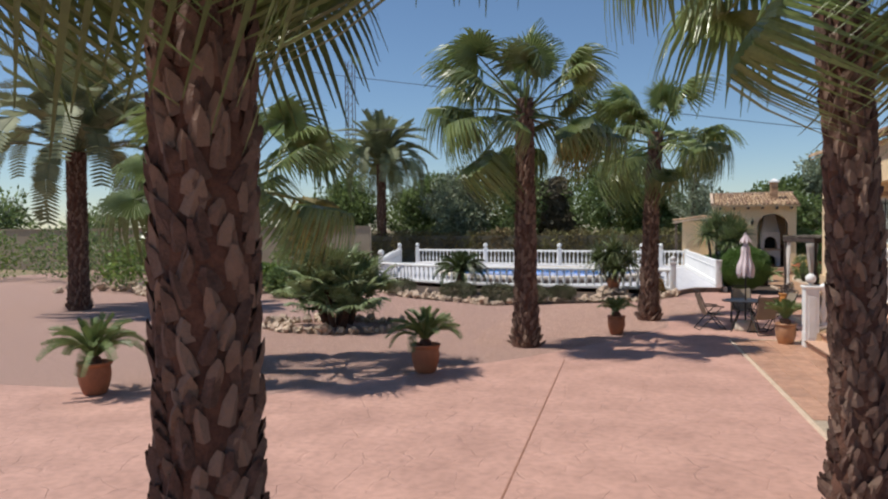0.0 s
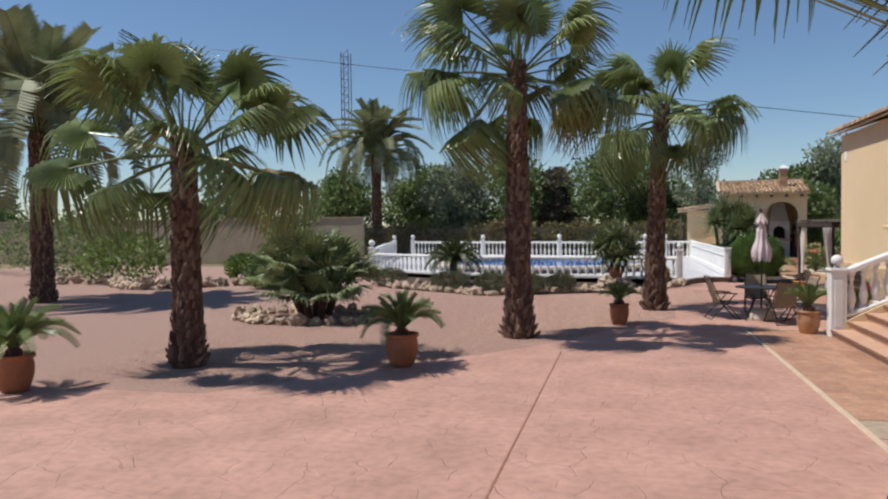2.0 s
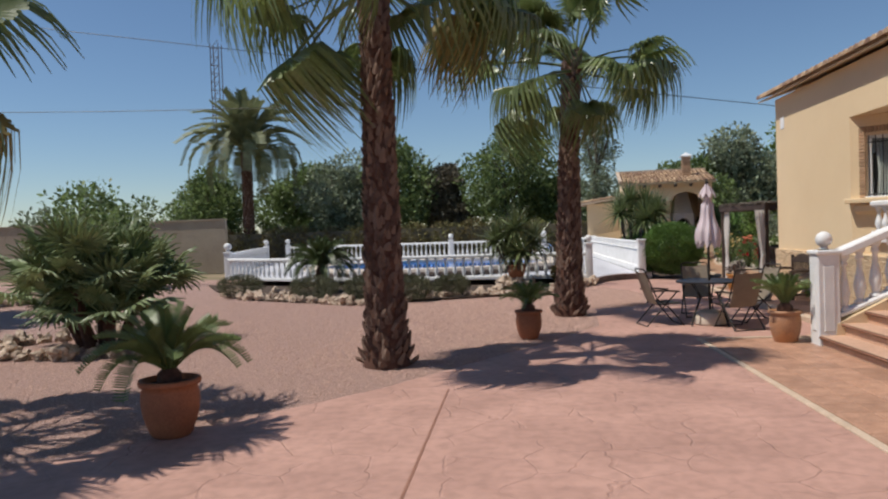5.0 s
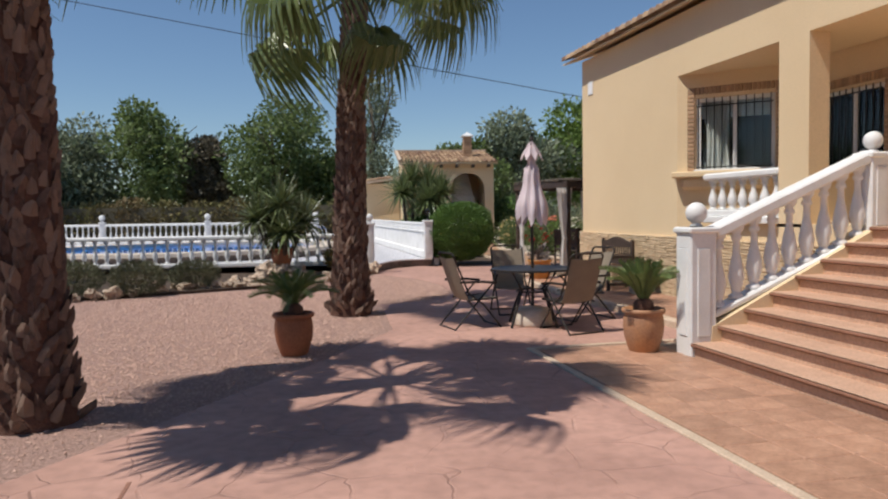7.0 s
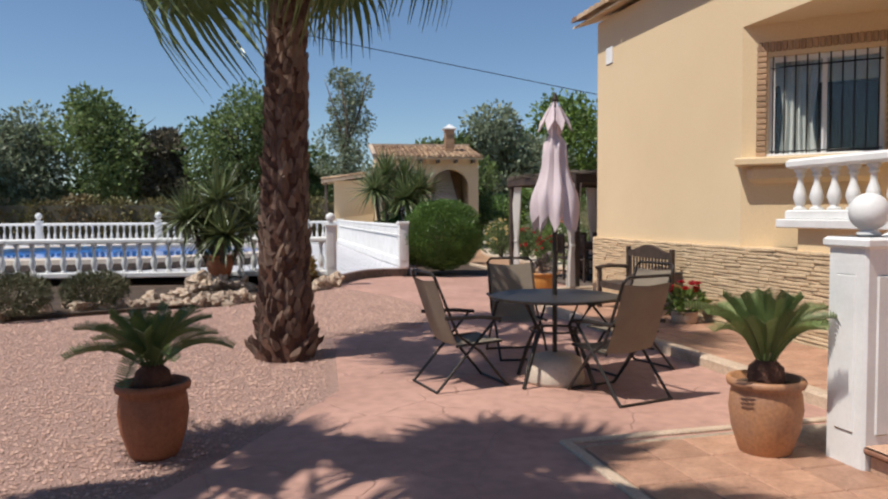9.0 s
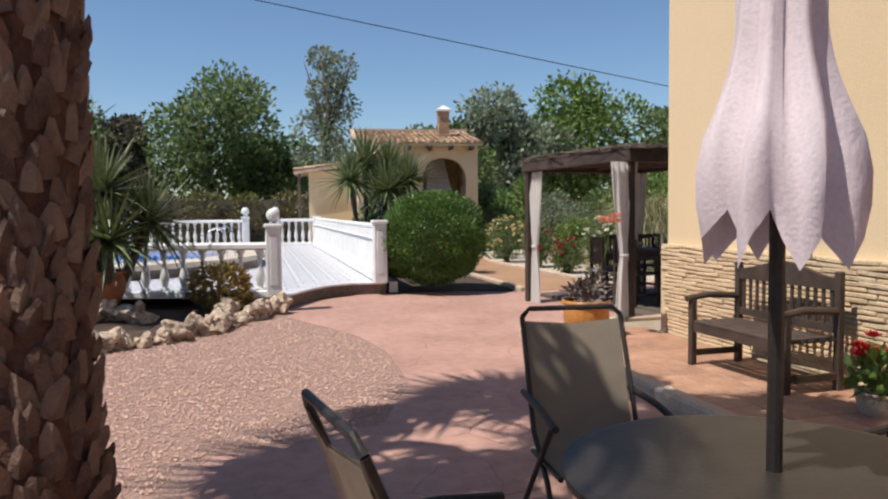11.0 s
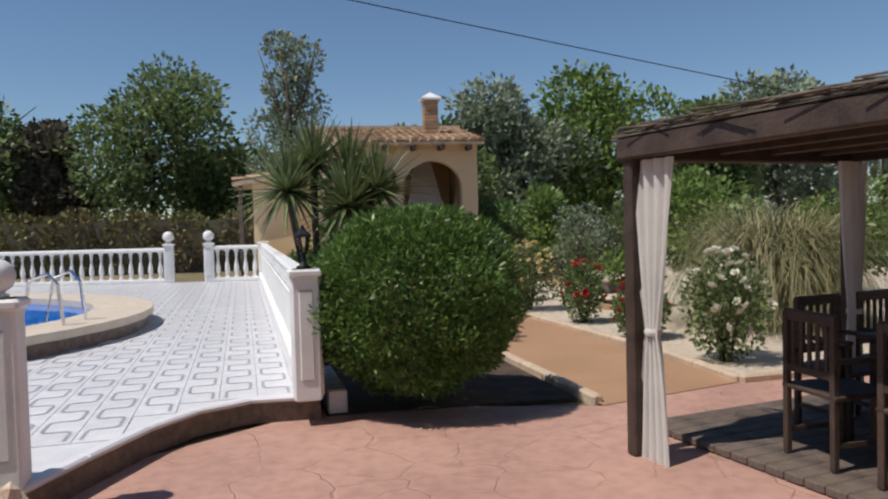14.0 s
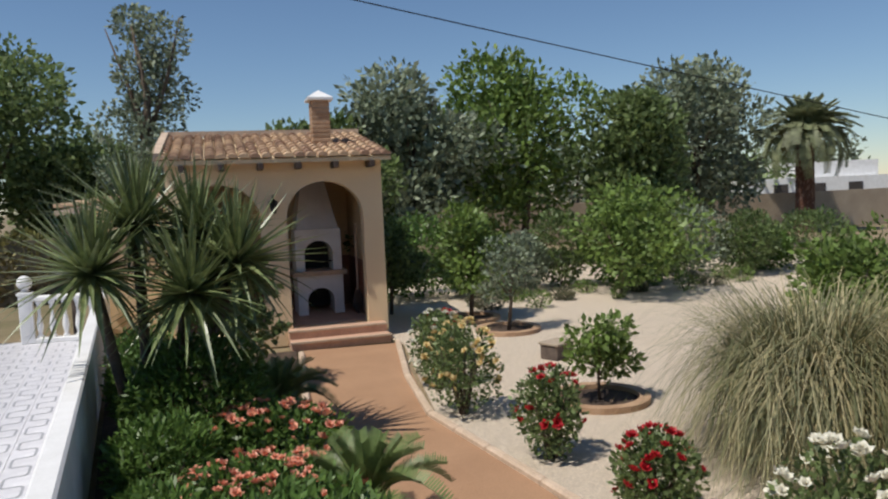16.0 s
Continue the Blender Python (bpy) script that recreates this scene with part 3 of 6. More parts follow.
def newel(root, x, y, z, h, w=0.26, ball=0.14, rz=0):
    p = part("newel_post", Geo().box((0, 0, h / 2), (w, w, h), 0, 0.015).box((0, 0, h - 0.03), (w + 0.05, w + 0.05, 0.06), 0, 0.015), M_WHITE, root, m=pose(x, y, z, 0, 0, rz))
    part("inset_panel", Geo().box((0, -w / 2, h * 0.5), (w * 0.5, 0.016, h * 0.68), 0, 0.007).box((-w / 2, 0, h * 0.5), (0.016, w * 0.5, h * 0.68), 0, 0.007), M_WHITE, p)
    if ball:
        part("finial", ball_mesh(ball), M_WHITE, p, "white ball finial", m=pose(0, 0, h))
    return p


def balustrade(name, pts, z, h, label, gap=0.19, posts=(), ball=0.13, r=0.06, post_w=0.24, post_h=None):
    root = thing(name, label, "balustrade"); bh = h - 0.2; bm_ = baluster_mesh(bh, r)
    for (x, y) in posts:
        newel(root, x, y, z, post_h or h + 0.05, post_w, ball)
    for a, b in zip(pts, pts[1:]):
        a, b = Vector((*a, z)), Vector((*b, z)); d = b - a; L = d.length; ang = math.degrees(math.atan2(d.y, d.x)); c = (a + b) / 2
        part("top_rail", Geo().box((0, 0, h - 0.05), (L + 0.02, 0.2, 0.1), 0, 0.025), M_WHITE, root, m=pose(c.x, c.y, z, 0, 0, ang))
        part("bottom_rail", Geo().box((0, 0, 0.05), (L + 0.02, 0.18, 0.1), 0, 0.015), M_WHITE, root, m=pose(c.x, c.y, z, 0, 0, ang))
        n = int(L / gap)
        for i in range(n):
            q = a + d * ((i + 0.5) / n); part("baluster", bm_, M_WHITE, root, m=pose(q.x, q.y, z + 0.1, 0, 0, 0))
    return root


balustrade("porch_balustrade", [(9.2, 18.28), (9.2, 16.6)], 1.32, 0.63, "white turned balustrade closing the porch", 0.24, r=0.07)
stairs = thing("stairs", "wide terracotta stairs rising to the porch", "stairs")
NS, RISE, RUN = 8, 0.155, 0.285
for i in range(NS):
    x0 = 6.86 + i * RUN
    part("step", Geo().box(((x0 + 9.13) / 2, 12.0, (i + 0.5) * RISE - 0.01), (9.13 - x0, 5.5, RISE - 0.02)), M_STEP, stairs)
    part("tread", Geo().box((x0 + RUN / 2, 12.0, (i + 1) * RISE - 0.015), (RUN + 0.06, 5.52, 0.03), 0, 0.008), M_STEP, stairs)
    # nosing coloured dark to draw the shadow line below each tread
    part("nosing", Geo().box((x0 - 0.035, 12.0, (i + 1) * RISE - 0.022), (0.03, 5.52, 0.036), 0, 0.012), M_STEPD, stairs)
part("stringer", Geo().add([(x, y, z) for y in (14.75, 15.03) for x, z in ((7.02, 0), (9.12, 0), (9.12, 1.22), (8.9, 1.22), (7.05, 0.3))], [(0, 1, 2, 3, 4), (9, 8, 7, 6, 5), (0, 4, 9, 5), (4, 3, 8, 9), (3, 2, 7, 8), (1, 0, 5, 6), (2, 1, 6, 7)]), M_STUCCO, stairs, "cream stuccoed flank")
sb = thing("stair_balustrade", "white turned balustrade climbing beside the stairs", "balustrade")
newel(sb, 6.96, 14.9, 0.0, 1.27, 0.28, 0.105); newel(sb, 8.98, 14.9, 1.1, 0.9, 0.24, 0.095)
SL = math.atan2(0.78, 1.85)
for nm, z, w, hh in (("top_rail", 1.2, 0.22, 0.11), ("bottom_rail", 0.4, 0.2, 0.07)):
    part(nm, Geo().box((0, 0, 0), (1.85 / math.cos(SL), w, hh), 0, 0.02), M_WHITE, sb, m=pose(8.03, 14.9, z + 0.39, 0, -math.degrees(SL), 0))
bm_ = baluster_mesh(0.74, 0.078)
for i in range(9):
    x = 7.2 + i * 0.2; part("baluster", bm_, M_WHITE, sb, m=pose(x, 14.9, 0.42 + (x - 7.1) * 0.42))

# ---- pool terrace ----
TZ = 0.2
edge = [(5.12, 26.2), (5.35, 26.7), (5.65, 27.3), (5.95, 27.68), (6.35, 27.9), (6.9, 27.85)]
terr = edge + [(6.95, 41.9), (4.5, 42.4), (-11, 46.6), (-7.6, 31), (-3.5, 28.2), (1.0, 27.1), (3.2, 26.75)]
PC, PRX, PRY = (-0.05, 33.2), 4.35, 3.6
NP = 48
hole = [(PC[0] + (PRX + 0.3) * math.cos(2 * math.pi * i / NP), PC[1] + (PRY + 0.3) * math.sin(2 * math.pi * i / NP)) for i in range(NP)]


def ring(rx0, ry0, rx1, ry1, z0, z1, c=PC, n=NP):
    """A flat elliptical ring with thickness."""
    cs = [(math.cos(2 * math.pi * i / n), math.sin(2 * math.pi * i / n)) for i in range(n)]
    vs = [(c[0] + rx * u, c[1] + ry * w, z) for rx, ry, z in ((rx0, ry0, z0), (rx1, ry1, z0), (rx1, ry1, z1), (rx0, ry0, z1)) for u, w in cs]
    return Geo().add(vs, [(k * n + i, k * n + (i + 1) % n, ((k + 1) % 4) * n + (i + 1) % n, ((k + 1) % 4) * n + i) for k in range(4) for i in range(n)])


bm = bmesh.new()
ov = [bm.verts.new((x, y, TZ - 0.012)) for x, y in terr]; hv = [bm.verts.new((x, y, TZ - 0.012)) for x, y in hole]
es = [bm.edges.new((q[i], q[(i + 1) % len(q)])) for q in (ov, hv) for i in range(len(q))]
bmesh.ops.triangle_fill(bm, use_beauty=True, edges=es)
for f in bm.faces:
    if f.normal.z < 0:
        f.normal_flip()
me = bpy.data.meshes.new("pool_terrace"); bm.to_mesh(me); bm.free()
terrace = tagged(part("pool_terrace", me, M_PTILE), "white tiled pool terrace with grey linked motif", "terrace", "", "structure")
g = Geo()
for a, b in zip(edge, edge[1:]):
    d = Vector((b[0] - a[0], b[1] - a[1], 0)); nrm = Vector((d.y, -d.x, 0)).normalized() * 0.02
    g.add([(a[0] + nrm.x, a[1] + nrm.y, 0), (b[0] + nrm.x, b[1] + nrm.y, 0), (b[0] + nrm.x, b[1] + nrm.y, TZ - 0.02), (a[0] + nrm.x, a[1] + nrm.y, TZ - 0.02), (a[0] - nrm.x, a[1] - nrm.y, 0), (b[0] - nrm.x, b[1] - nrm.y, 0), (b[0] - nrm.x, b[1] - nrm.y, TZ - 0.02), (a[0] - nrm.x, a[1] - nrm.y, TZ - 0.02)], [(0, 1, 2, 3), (5, 4, 7, 6), (3, 2, 6, 7)])
part("riser", g, M_SLATE, terrace, "dark patterned riser tiles")
g = Geo()
for a, b in zip(edge, edge[1:]):
    d = Vector((b[0] - a[0], b[1] - a[1], 0)); c = ((a[0] + b[0]) / 2, (a[1] + b[1]) / 2, TZ - 0.012); g.box(c, (d.length + 0.02, 0.1, 0.045), math.degrees(math.atan2(d.y, d.x)), 0.015)
part("edge_tile", g, M_PTILE, terrace, "white bullnose edge")
pool = thing("swimming_pool", "oval swimming pool with raised cream coping", "pool")
part("lining", ring(PRX - 0.02, PRY - 0.02, PRX + 0.25, PRY + 0.25, 0.0, 0.4), M_POOL, pool, "blue mosaic lining"); part("floor", Geo().prism([(PC[0] + PRX * (x - PC[0]) / (PRX + .3), PC[1] + PRY * (y - PC[1]) / (PRY + .3)) for x, y in hole], -0.02, 0.06), M_POOL, pool)
part("water", Geo().add([(PC[0] + (PRX - .01) * math.cos(2 * math.pi * i / NP), PC[1] + (PRY - .01) * math.sin(2 * math.pi * i / NP), 0.36) for i in range(NP)], [tuple(range(NP))]), M_WATER, pool, "clear blue water").visible_shadow = False
part("coping", ring(PRX - 0.06, PRY - 0.06, PRX + 0.75, PRY + 0.75, 0.36, 0.46), M_COPING, pool, "smooth cream coping"); part("side", ring(PRX + 0.26, PRY + 0.26, PRX + 0.66, PRY + 0.66, TZ - 0.15, 0.36), M_SLATE, pool, "mosaic band")
for dx in (0, 0.5):
    part("ladder_rail", Geo().tube([(4.25 + dx * .3, 31.5 + dx, 0.46), (4.2 + dx * .3, 31.5 + dx, 0.95), (4.1 + dx * .3, 31.5 + dx, 1.08), (3.9 + dx * .3, 31.5 + dx, 1.0), (3.75 + dx * .3, 31.55 + dx, 0.3)], 0.022, 8), M_CHROME, pool, "chrome ladder rail")

# side wall of the terrace, with a solid white panel
rw = thing("terrace_wall", "low white panelled wall beside the terrace", "wall")
newel(rw, 6.79, 27.72, TZ, 1.03, 0.215, 0); newel(rw, 6.86, 41.6, TZ, 1.0, 0.24, 0)
part("panel", Geo().box((6.86, 34.65, TZ + 0.44), (0.14, 13.75, 0.88), 0, 0.01), M_WHITE, rw, "white rendered panel"); part("coping", Geo().box((6.86, 34.65, TZ + 0.92), (0.17, 13.75, 0.07), 0, 0.02).box((6.78, 34.65, TZ + 0.1), (0.12, 13.7, 0.2), 0, 0.02).box((6.775, 34.65, TZ + 0.72), (0.05, 13.7, 0.05), 0, 0.015), M_WHITE, rw)
for i in range(7):
    part("edging_block", Geo().box((7.05, 27.98 + i * 0.17, 0.1), (0.16, 0.1, 0.2), rnd.uniform(-6, 6), 0.012), M_PTILE, rw, "pale tile block")
balustrade("near_balustrade", [(5.0, 26.25), (3.2, 26.72), (1.0, 27.05), (-1.0, 27.4), (-3.4, 28.05), (-5.5, 29.4), (-7.4, 31.0)], TZ, 0.76, "white balustrade curving along the pool terrace", 0.26, [(5.06, 26.25)], 0.092, 0.065, 0.205, 1.02)
balustrade("far_balustrade", [(4.4, 42.22), (-0.27, 43.5), (-5.0, 44.8), (-9.8, 46.1)], TZ, 0.9, "white balustrade behind the pool", 0.25, [(4.5, 42.2), (-0.27, 43.5), (-5.0, 44.8), (-9.8, 46.1)], 0.14, 0.065, 0.24, 1.0)
balustrade("gate_balustrade", [(5.6, 41.88), (6.75, 41.6)], TZ, 0.92, "short white balustrade beside the gate gap", 0.22, [(5.5, 41.9)], 0.14, 0.065, 0.24, 1.0)
balustrade("side_balustrade", [(-10.9, 45.6), (-9.6, 39.5), (-7.5, 31.2)], TZ, 0.92, "white balustrade at the far side of the pool", 0.27, [(-10.9, 45.6), (-7.5, 31.15)], 0.14, 0.065, 0.24, 1.0)


# ---- plants ----
def leaves(n, c, r, size, shape=0.55, shell=0.5, up=0.3, lobes=5, flat=0.0, seed=1, zmin=None):
    """n separate leaf blades in a lobed cloud round c, as one mesh's arrays."""
    q = np.random.default_rng(seed)
    d = q.normal(size=(n, 3)); d /= np.linalg.norm(d, axis=1)[:, None]
    rad = shell + (1 - shell) * q.random(n) ** 0.5
    lob = q.normal(size=(lobes, 3)); lob /= np.linalg.norm(lob, axis=1)[:, None]
    bump_ = 1 + 0.22 * np.max(np.clip(d @ lob.T - 0.55, 0, 1), axis=1) * 2 - 0.12 + 0.035 * np.sin(d[:, 0] * 7 + d[:, 2] * 9 + seed) + 0.035 * np.sin(d[:, 1] * 9 - d[:, 0] * 6 + seed * 2) + 0.03 * np.sin(d[:, 2] * 12 - d[:, 1] * 5)
    p = np.array(c) + d * (rad * bump_)[:, None] * np.array(r)
    if zmin is not None:
        p[:, 2] = np.maximum(p[:, 2], zmin + 0.02)
    ax = d * 0.8 + q.normal(size=(n, 3)) * 0.7 + np.array([0, 0, up]); ax /= np.linalg.norm(ax, axis=1)[:, None]
    sd = np.cross(ax, q.normal(size=(n, 3))); sd /= np.linalg.norm(sd, axis=1)[:, None]
    nn = np.cross(ax, sd)
    L = size * (0.6 + 0.8 * q.random(n))[:, None]; W = L * shape * 0.5
    vs = np.stack([p, p + ax * L * 0.5 + sd * W + nn * L * 0.06, p + ax * L, p + ax * L * 0.5 - sd * W + nn * L * 0.06], axis=1).reshape(-1, 3)
    return vs


def leaf_mesh(name, clouds):
    vs = np.concatenate(clouds); n = len(vs) // 4
    me = bpy.data.meshes.new(name); me.vertices.add(len(vs)); me.vertices.foreach_set("co", vs.astype(np.float32).ravel())
    me.loops.add(n * 4); me.loops.foreach_set("vertex_index", np.arange(n * 4, dtype=np.int32)); me.polygons.add(n)
    me.polygons.foreach_set("loop_start", np.arange(0, n * 4, 4, dtype=np.int32)); me.polygons.foreach_set("loop_total", np.full(n, 4, dtype=np.int32))
    me.update(calc_edges=True)
    return me


def limbs(h, r, n=5, spread=0.5, seed=0):
    q = random.Random(seed); g = Geo().tube([(0, 0, -0.1), (0.04 * h, 0.01 * h, h * 0.3), (0.02 * h, 0.03 * h, h * 0.62), (0.05 * h, 0.02 * h, h * 0.85)], [r, r * 0.75, r * 0.5, r * 0.15], 8)
    for i in range(n):
        a = i * 2.4 + q.random(); s = spread * h * q.uniform(0.6, 1); z = h * q.uniform(0.3, 0.5)
        g.tube([(0.03 * h, 0.02 * h, z), (math.cos(a) * s * 0.5, math.sin(a) * s * 0.5, z + h * 0.2), (math.cos(a) * s, math.sin(a) * s, z + h * q.uniform(0.28, 0.42))], [r * 0.42, r * 0.28, r * 0.08], 6)
    return g


def tree(name, label, x, y, h, w, material, n=3200, leaf=0.3, seed=1, group="trees", low=0.25, clumps=12, sh=0.55):
    t = thing(name, label, "tree", group, pose(x, y, 0, 0, 0, seed * 47 % 360)); q = random.Random(seed)
    part("trunk", limbs(h, h * 0.022, 6, 0.3 * w / h * 1.6, seed), M_BARK, t, smooth=True)
    cl = []
    for i in range(clumps):
        a = q.random() * 6.28; u = (i + 0.5) / clumps; z = h * (low + (0.9 - low) * u); rr = w / 2 * (1 - abs(u - 0.4) ** 1.6 * 0.9) * q.uniform(0.35, 0.85); s = w * q.uniform(0.2, 0.32)
        cl.append(leaves(n // clumps, (math.cos(a) * rr, math.sin(a) * rr, z), (s, s, s * 0.8), leaf, sh, 0.35, 0.2, seed=seed * 100 + i))
    cl.append(leaves(n // 4, (0, 0, h * (low + 0.95) / 2), (w * 0.36, w * 0.36, h * (0.95 - low) / 2), leaf, sh, 0.3, seed=seed + 999))
    part("crown", leaf_mesh("crown", cl), material, t)
    return t


def shrub(name, label, x, y, z, r, h, material, n=900, leaf=0.1, seed=1, group="", shape=0.5, flowers=None, nfl=0, fsize=0.05, stems=4, category="shrub", shell=0.45, lobes=7, low=-0.15):
    s = thing(name, label, category, group, pose(x, y, z)); q = random.Random(seed); g = Geo()
    for i in range(stems):
        a = i * 6.28 / stems + q.random(); g.tube([(0.03 * math.cos(a), 0.03 * math.sin(a), -0.03), (r * 0.3 * math.cos(a), r * 0.3 * math.sin(a), h * 0.4), (r * 0.6 * math.cos(a), r * 0.6 * math.sin(a), h * 0.75)], [0.02, 0.015, 0.006], 5)
    part("stem", g, M_BARK, s)
    part("foliage", leaf_mesh("foliage", [leaves(n, (0, 0, h * 0.53), (r, r, h * 0.5), leaf, shape, shell, 0.4, lobes, seed=seed, zmin=0.02)]), material, s)
    if flowers:
        for i in range(nfl):
            a, e = q.random() * 6.28, q.uniform(low, 1.35); p = (r * 1.0 * math.cos(a) * math.cos(e), r * 1.0 * math.sin(a) * math.cos(e), h * 0.53 + h * 0.52 * math.sin(e))
            part("flower", FLOWER[i % 2], flowers, s, m=pose(*p, math.degrees(1.2 - e) * math.sin(a), q.uniform(-40, 40), q.uniform(0, 360)) @ Matrix.Scale(fsize / 0.05 * q.uniform(0.7, 1.25), 4))
    return s


def flower_mesh(seed):
    g = Geo(); q = random.Random(seed)
    for ringn, (nn, r, tilt) in enumerate(((5, 0.05, 20), (5, 0.04, 45), (4, 0.025, 70))):
        for i in range(nn):
            m = pose(0, 0, 0, 0, 0, i * 360 / nn + ringn * 30 + q.uniform(-8, 8)) @ pose(0, 0, 0, 0, -tilt, 0)
            g.add([m @ Vector(v) for v in ((0, 0, 0), (r * 0.6, -r * 0.5, 0.004), (r * 1.1, 0, 0.012), (r * 0.6, r * 0.5, 0.004))], [(0, 1, 2, 3)])
    return g.mesh("flower")


FLOWER = [flower_mesh(1), flower_mesh(2)]


def fan_leaf(seed, R=0.85, pet=0.9, droop=0.35, segs=34):
    """One fan blade on its petiole: stem along +x, pleated fingers that part halfway and hang at the tips."""
    q = random.Random(seed); g = Geo()
    g.tube([(0, 0, 0), (pet * 0.5, 0, 0.06), (pet, 0, 0.02)], [0.024, 0.017, 0.012], 5)
    for i in range(segs):
        a = math.radians(-138 + 276 * i / (segs - 1)); ln = R * (0.70 + 0.30 * math.cos(a * 0.6)) * q.uniform(0.88, 1.08); hw = R * 0.049 * 34 / segs
        split = q.uniform(-0.09, 0.09); pts = []
        for t in (0.02, 0.3, 0.52, 0.72, 0.87, 1.0):
            s = ln * t; hang = max(0, t - 0.45) ** 1.5; dz = -droop * ln * hang * 2.1 + 0.13 * math.cos(1.6 * a) * t * R * (1 - 0.5 * t); back = hang * 0.8 * droop * ln
            aa = a + split * max(0, t - 0.5) * 2; w = hw * t * 1.6 + 0.003 if t < 0.4 else hw * 0.8 * (1 - max(0, t - 0.45) * 1.75) + 0.001
            pts.append((Vector((pet + (s - back) * math.cos(aa), (s - back) * math.sin(aa), 0.02 + dz + (q.uniform(-0.02, 0.02) if t > 0.6 else 0))), Vector((-math.sin(aa), math.cos(aa), 0)) * w))
        vs = []
        for k, (p, w) in enumerate(pts):
            vs += [p - w, p + Vector((0, 0, 0.016)), p + w]
        g.add(vs, [(k * 3 + jj, k * 3 + jj + 1, k * 3 + 4 + jj, k * 3 + 3 + jj) for k in range(5) for jj in range(2)])
    return g.mesh("frond")


FAN = [fan_leaf(1, 0.72, 1.0, 0.3, 38), fan_leaf(2, 0.76, 1.15, 0.6, 38), fan_leaf(3, 0.8, 1.15, 1.0, 38), fan_leaf(4, 0.8, 1.0, 1.4, 38)]


def trunk_mesh(h, r0, r1, seed, lean=(0, 0), boots=True, bs=0.05):
    q = random.Random(seed); g = Geo(); n = 18; rows = []
    nz = int(h / 0.12)
    for j in range(nz + 1):
        t = j / nz; rr = r0 + (r1 - r0) * min(1, t * 1.4) + 0.24 * r0 * math.exp(-t * h / 0.3)
        rows.append((rr * 0.9, t * h, lean[0] * t * t, lean[1] * t * t))
    vs = [(rr * math.cos(6.283 * i / n) * (1 + 0.05 * math.sin(5 * i + z * 9)) + lx, rr * math.sin(6.283 * i / n) * (1 + 0.05 * math.cos(3 * i + z * 7)) + ly, z) for rr, z, lx, ly in rows for i in range(n)]
    g.add(vs, [(j * n + i, j * n + (i + 1) % n, (j + 1) * n + (i + 1) % n, (j + 1) * n + i) for j in range(nz) for i in range(n)])
    b = Geo()
    if boots:
        k = 0; z = 0.02
        while z < h - 0.1:
            t = z / h; rr = r0 + (r1 - r0) * min(1, t * 1.4) + 0.24 * r0 * math.exp(-z / 0.3)
            a = k * 2.39996 + q.uniform(-0.25, 0.25); s = bs * q.uniform(0.75, 1.25); low_ = math.exp(-z / 0.35); out = 0.012 + 0.02 * q.random() + (0.02 + 0.05 * q.random()) * low_
            m = Matrix.Translation((lean[0] * t * t, lean[1] * t * t, z)) @ pose(0, 0, 0, 0, 0, math.degrees(a)) @ Matrix.Translation((rr * 0.86, 0, 0)) @ pose(0, 0, 0, 0, q.uniform(0, 9 + 14 * low_), q.uniform(-10, 10)) @ pose(0, 0, 0, q.uniform(-22, 22), 0, 0)
            hh = bs * q.uniform(2.0, 3.8); e_ = q.uniform(0.05, 0.3)
            b.add([m @ Vector(v) for v in ((-0.03, -s, 0), (0.004, -s * 0.9, 0), (0.03, 0, -0.01), (0.004, s * 0.9, 0), (-0.03, s, 0), (out * .4, -s * 0.72, hh * 0.6), (out + .018, 0, hh * 0.6), (out * .4, s * 0.72, hh * 0.6), (out, -s * e_, hh), (out + .012, s * (0.35 - e_), hh * 0.93))],
                  [(0, 1, 5), (1, 2, 6, 5), (2, 3, 7, 6), (3, 4, 7), (5, 6, 8), (6, 7, 9), (6, 9, 8), (0, 5, 8, 9, 7, 4)])
            k += 1; z += 0.007 * (bs / 0.05) ** 1.4
    return g, b


def fan_palm(x, y, h, r0, r1, n, label, lean=(0, 0), seed=1, scale=1.0, low=-62, dry=3, bs=0.05):
    p = thing("fan_palm", label, "palm tree", "fan palms", pose(x, y, 0)); q = random.Random(seed)
    g, b = trunk_mesh(h, r0, r1, seed, lean, True, bs)
    tr = part("trunk", g, M_TRUNK, p, smooth=True); part("bark", b, M_BOOT, tr, "overlapping cut leaf bases")
    for i in range(n):
        u = i / (n - 1); el = 82 - (82 - low) * u ** 0.85 + q.uniform(-20, 20); a = i * 137.5 + q.uniform(-22, 22)
        me = FAN[0 if el > 50 else 1 if el > 5 else 2 if el > -30 else 3]
        old = i >= n - dry
        m = Matrix.Translation((lean[0], lean[1], h - 0.12 - 0.3 * u)) @ pose(0, 0, 0, 0, 0, a) @ pose(r1 * 0.5, 0, 0, q.uniform(-38, 38), -el, 0) @ Matrix.Scale(scale * q.uniform(0.82, 1.12) * (0.8 if el > 60 else 1), 4)
        if old:
            me = FAN[3]
        part("frond", me, M_FRONDY if old else M_FROND, p, m=m)
    return p


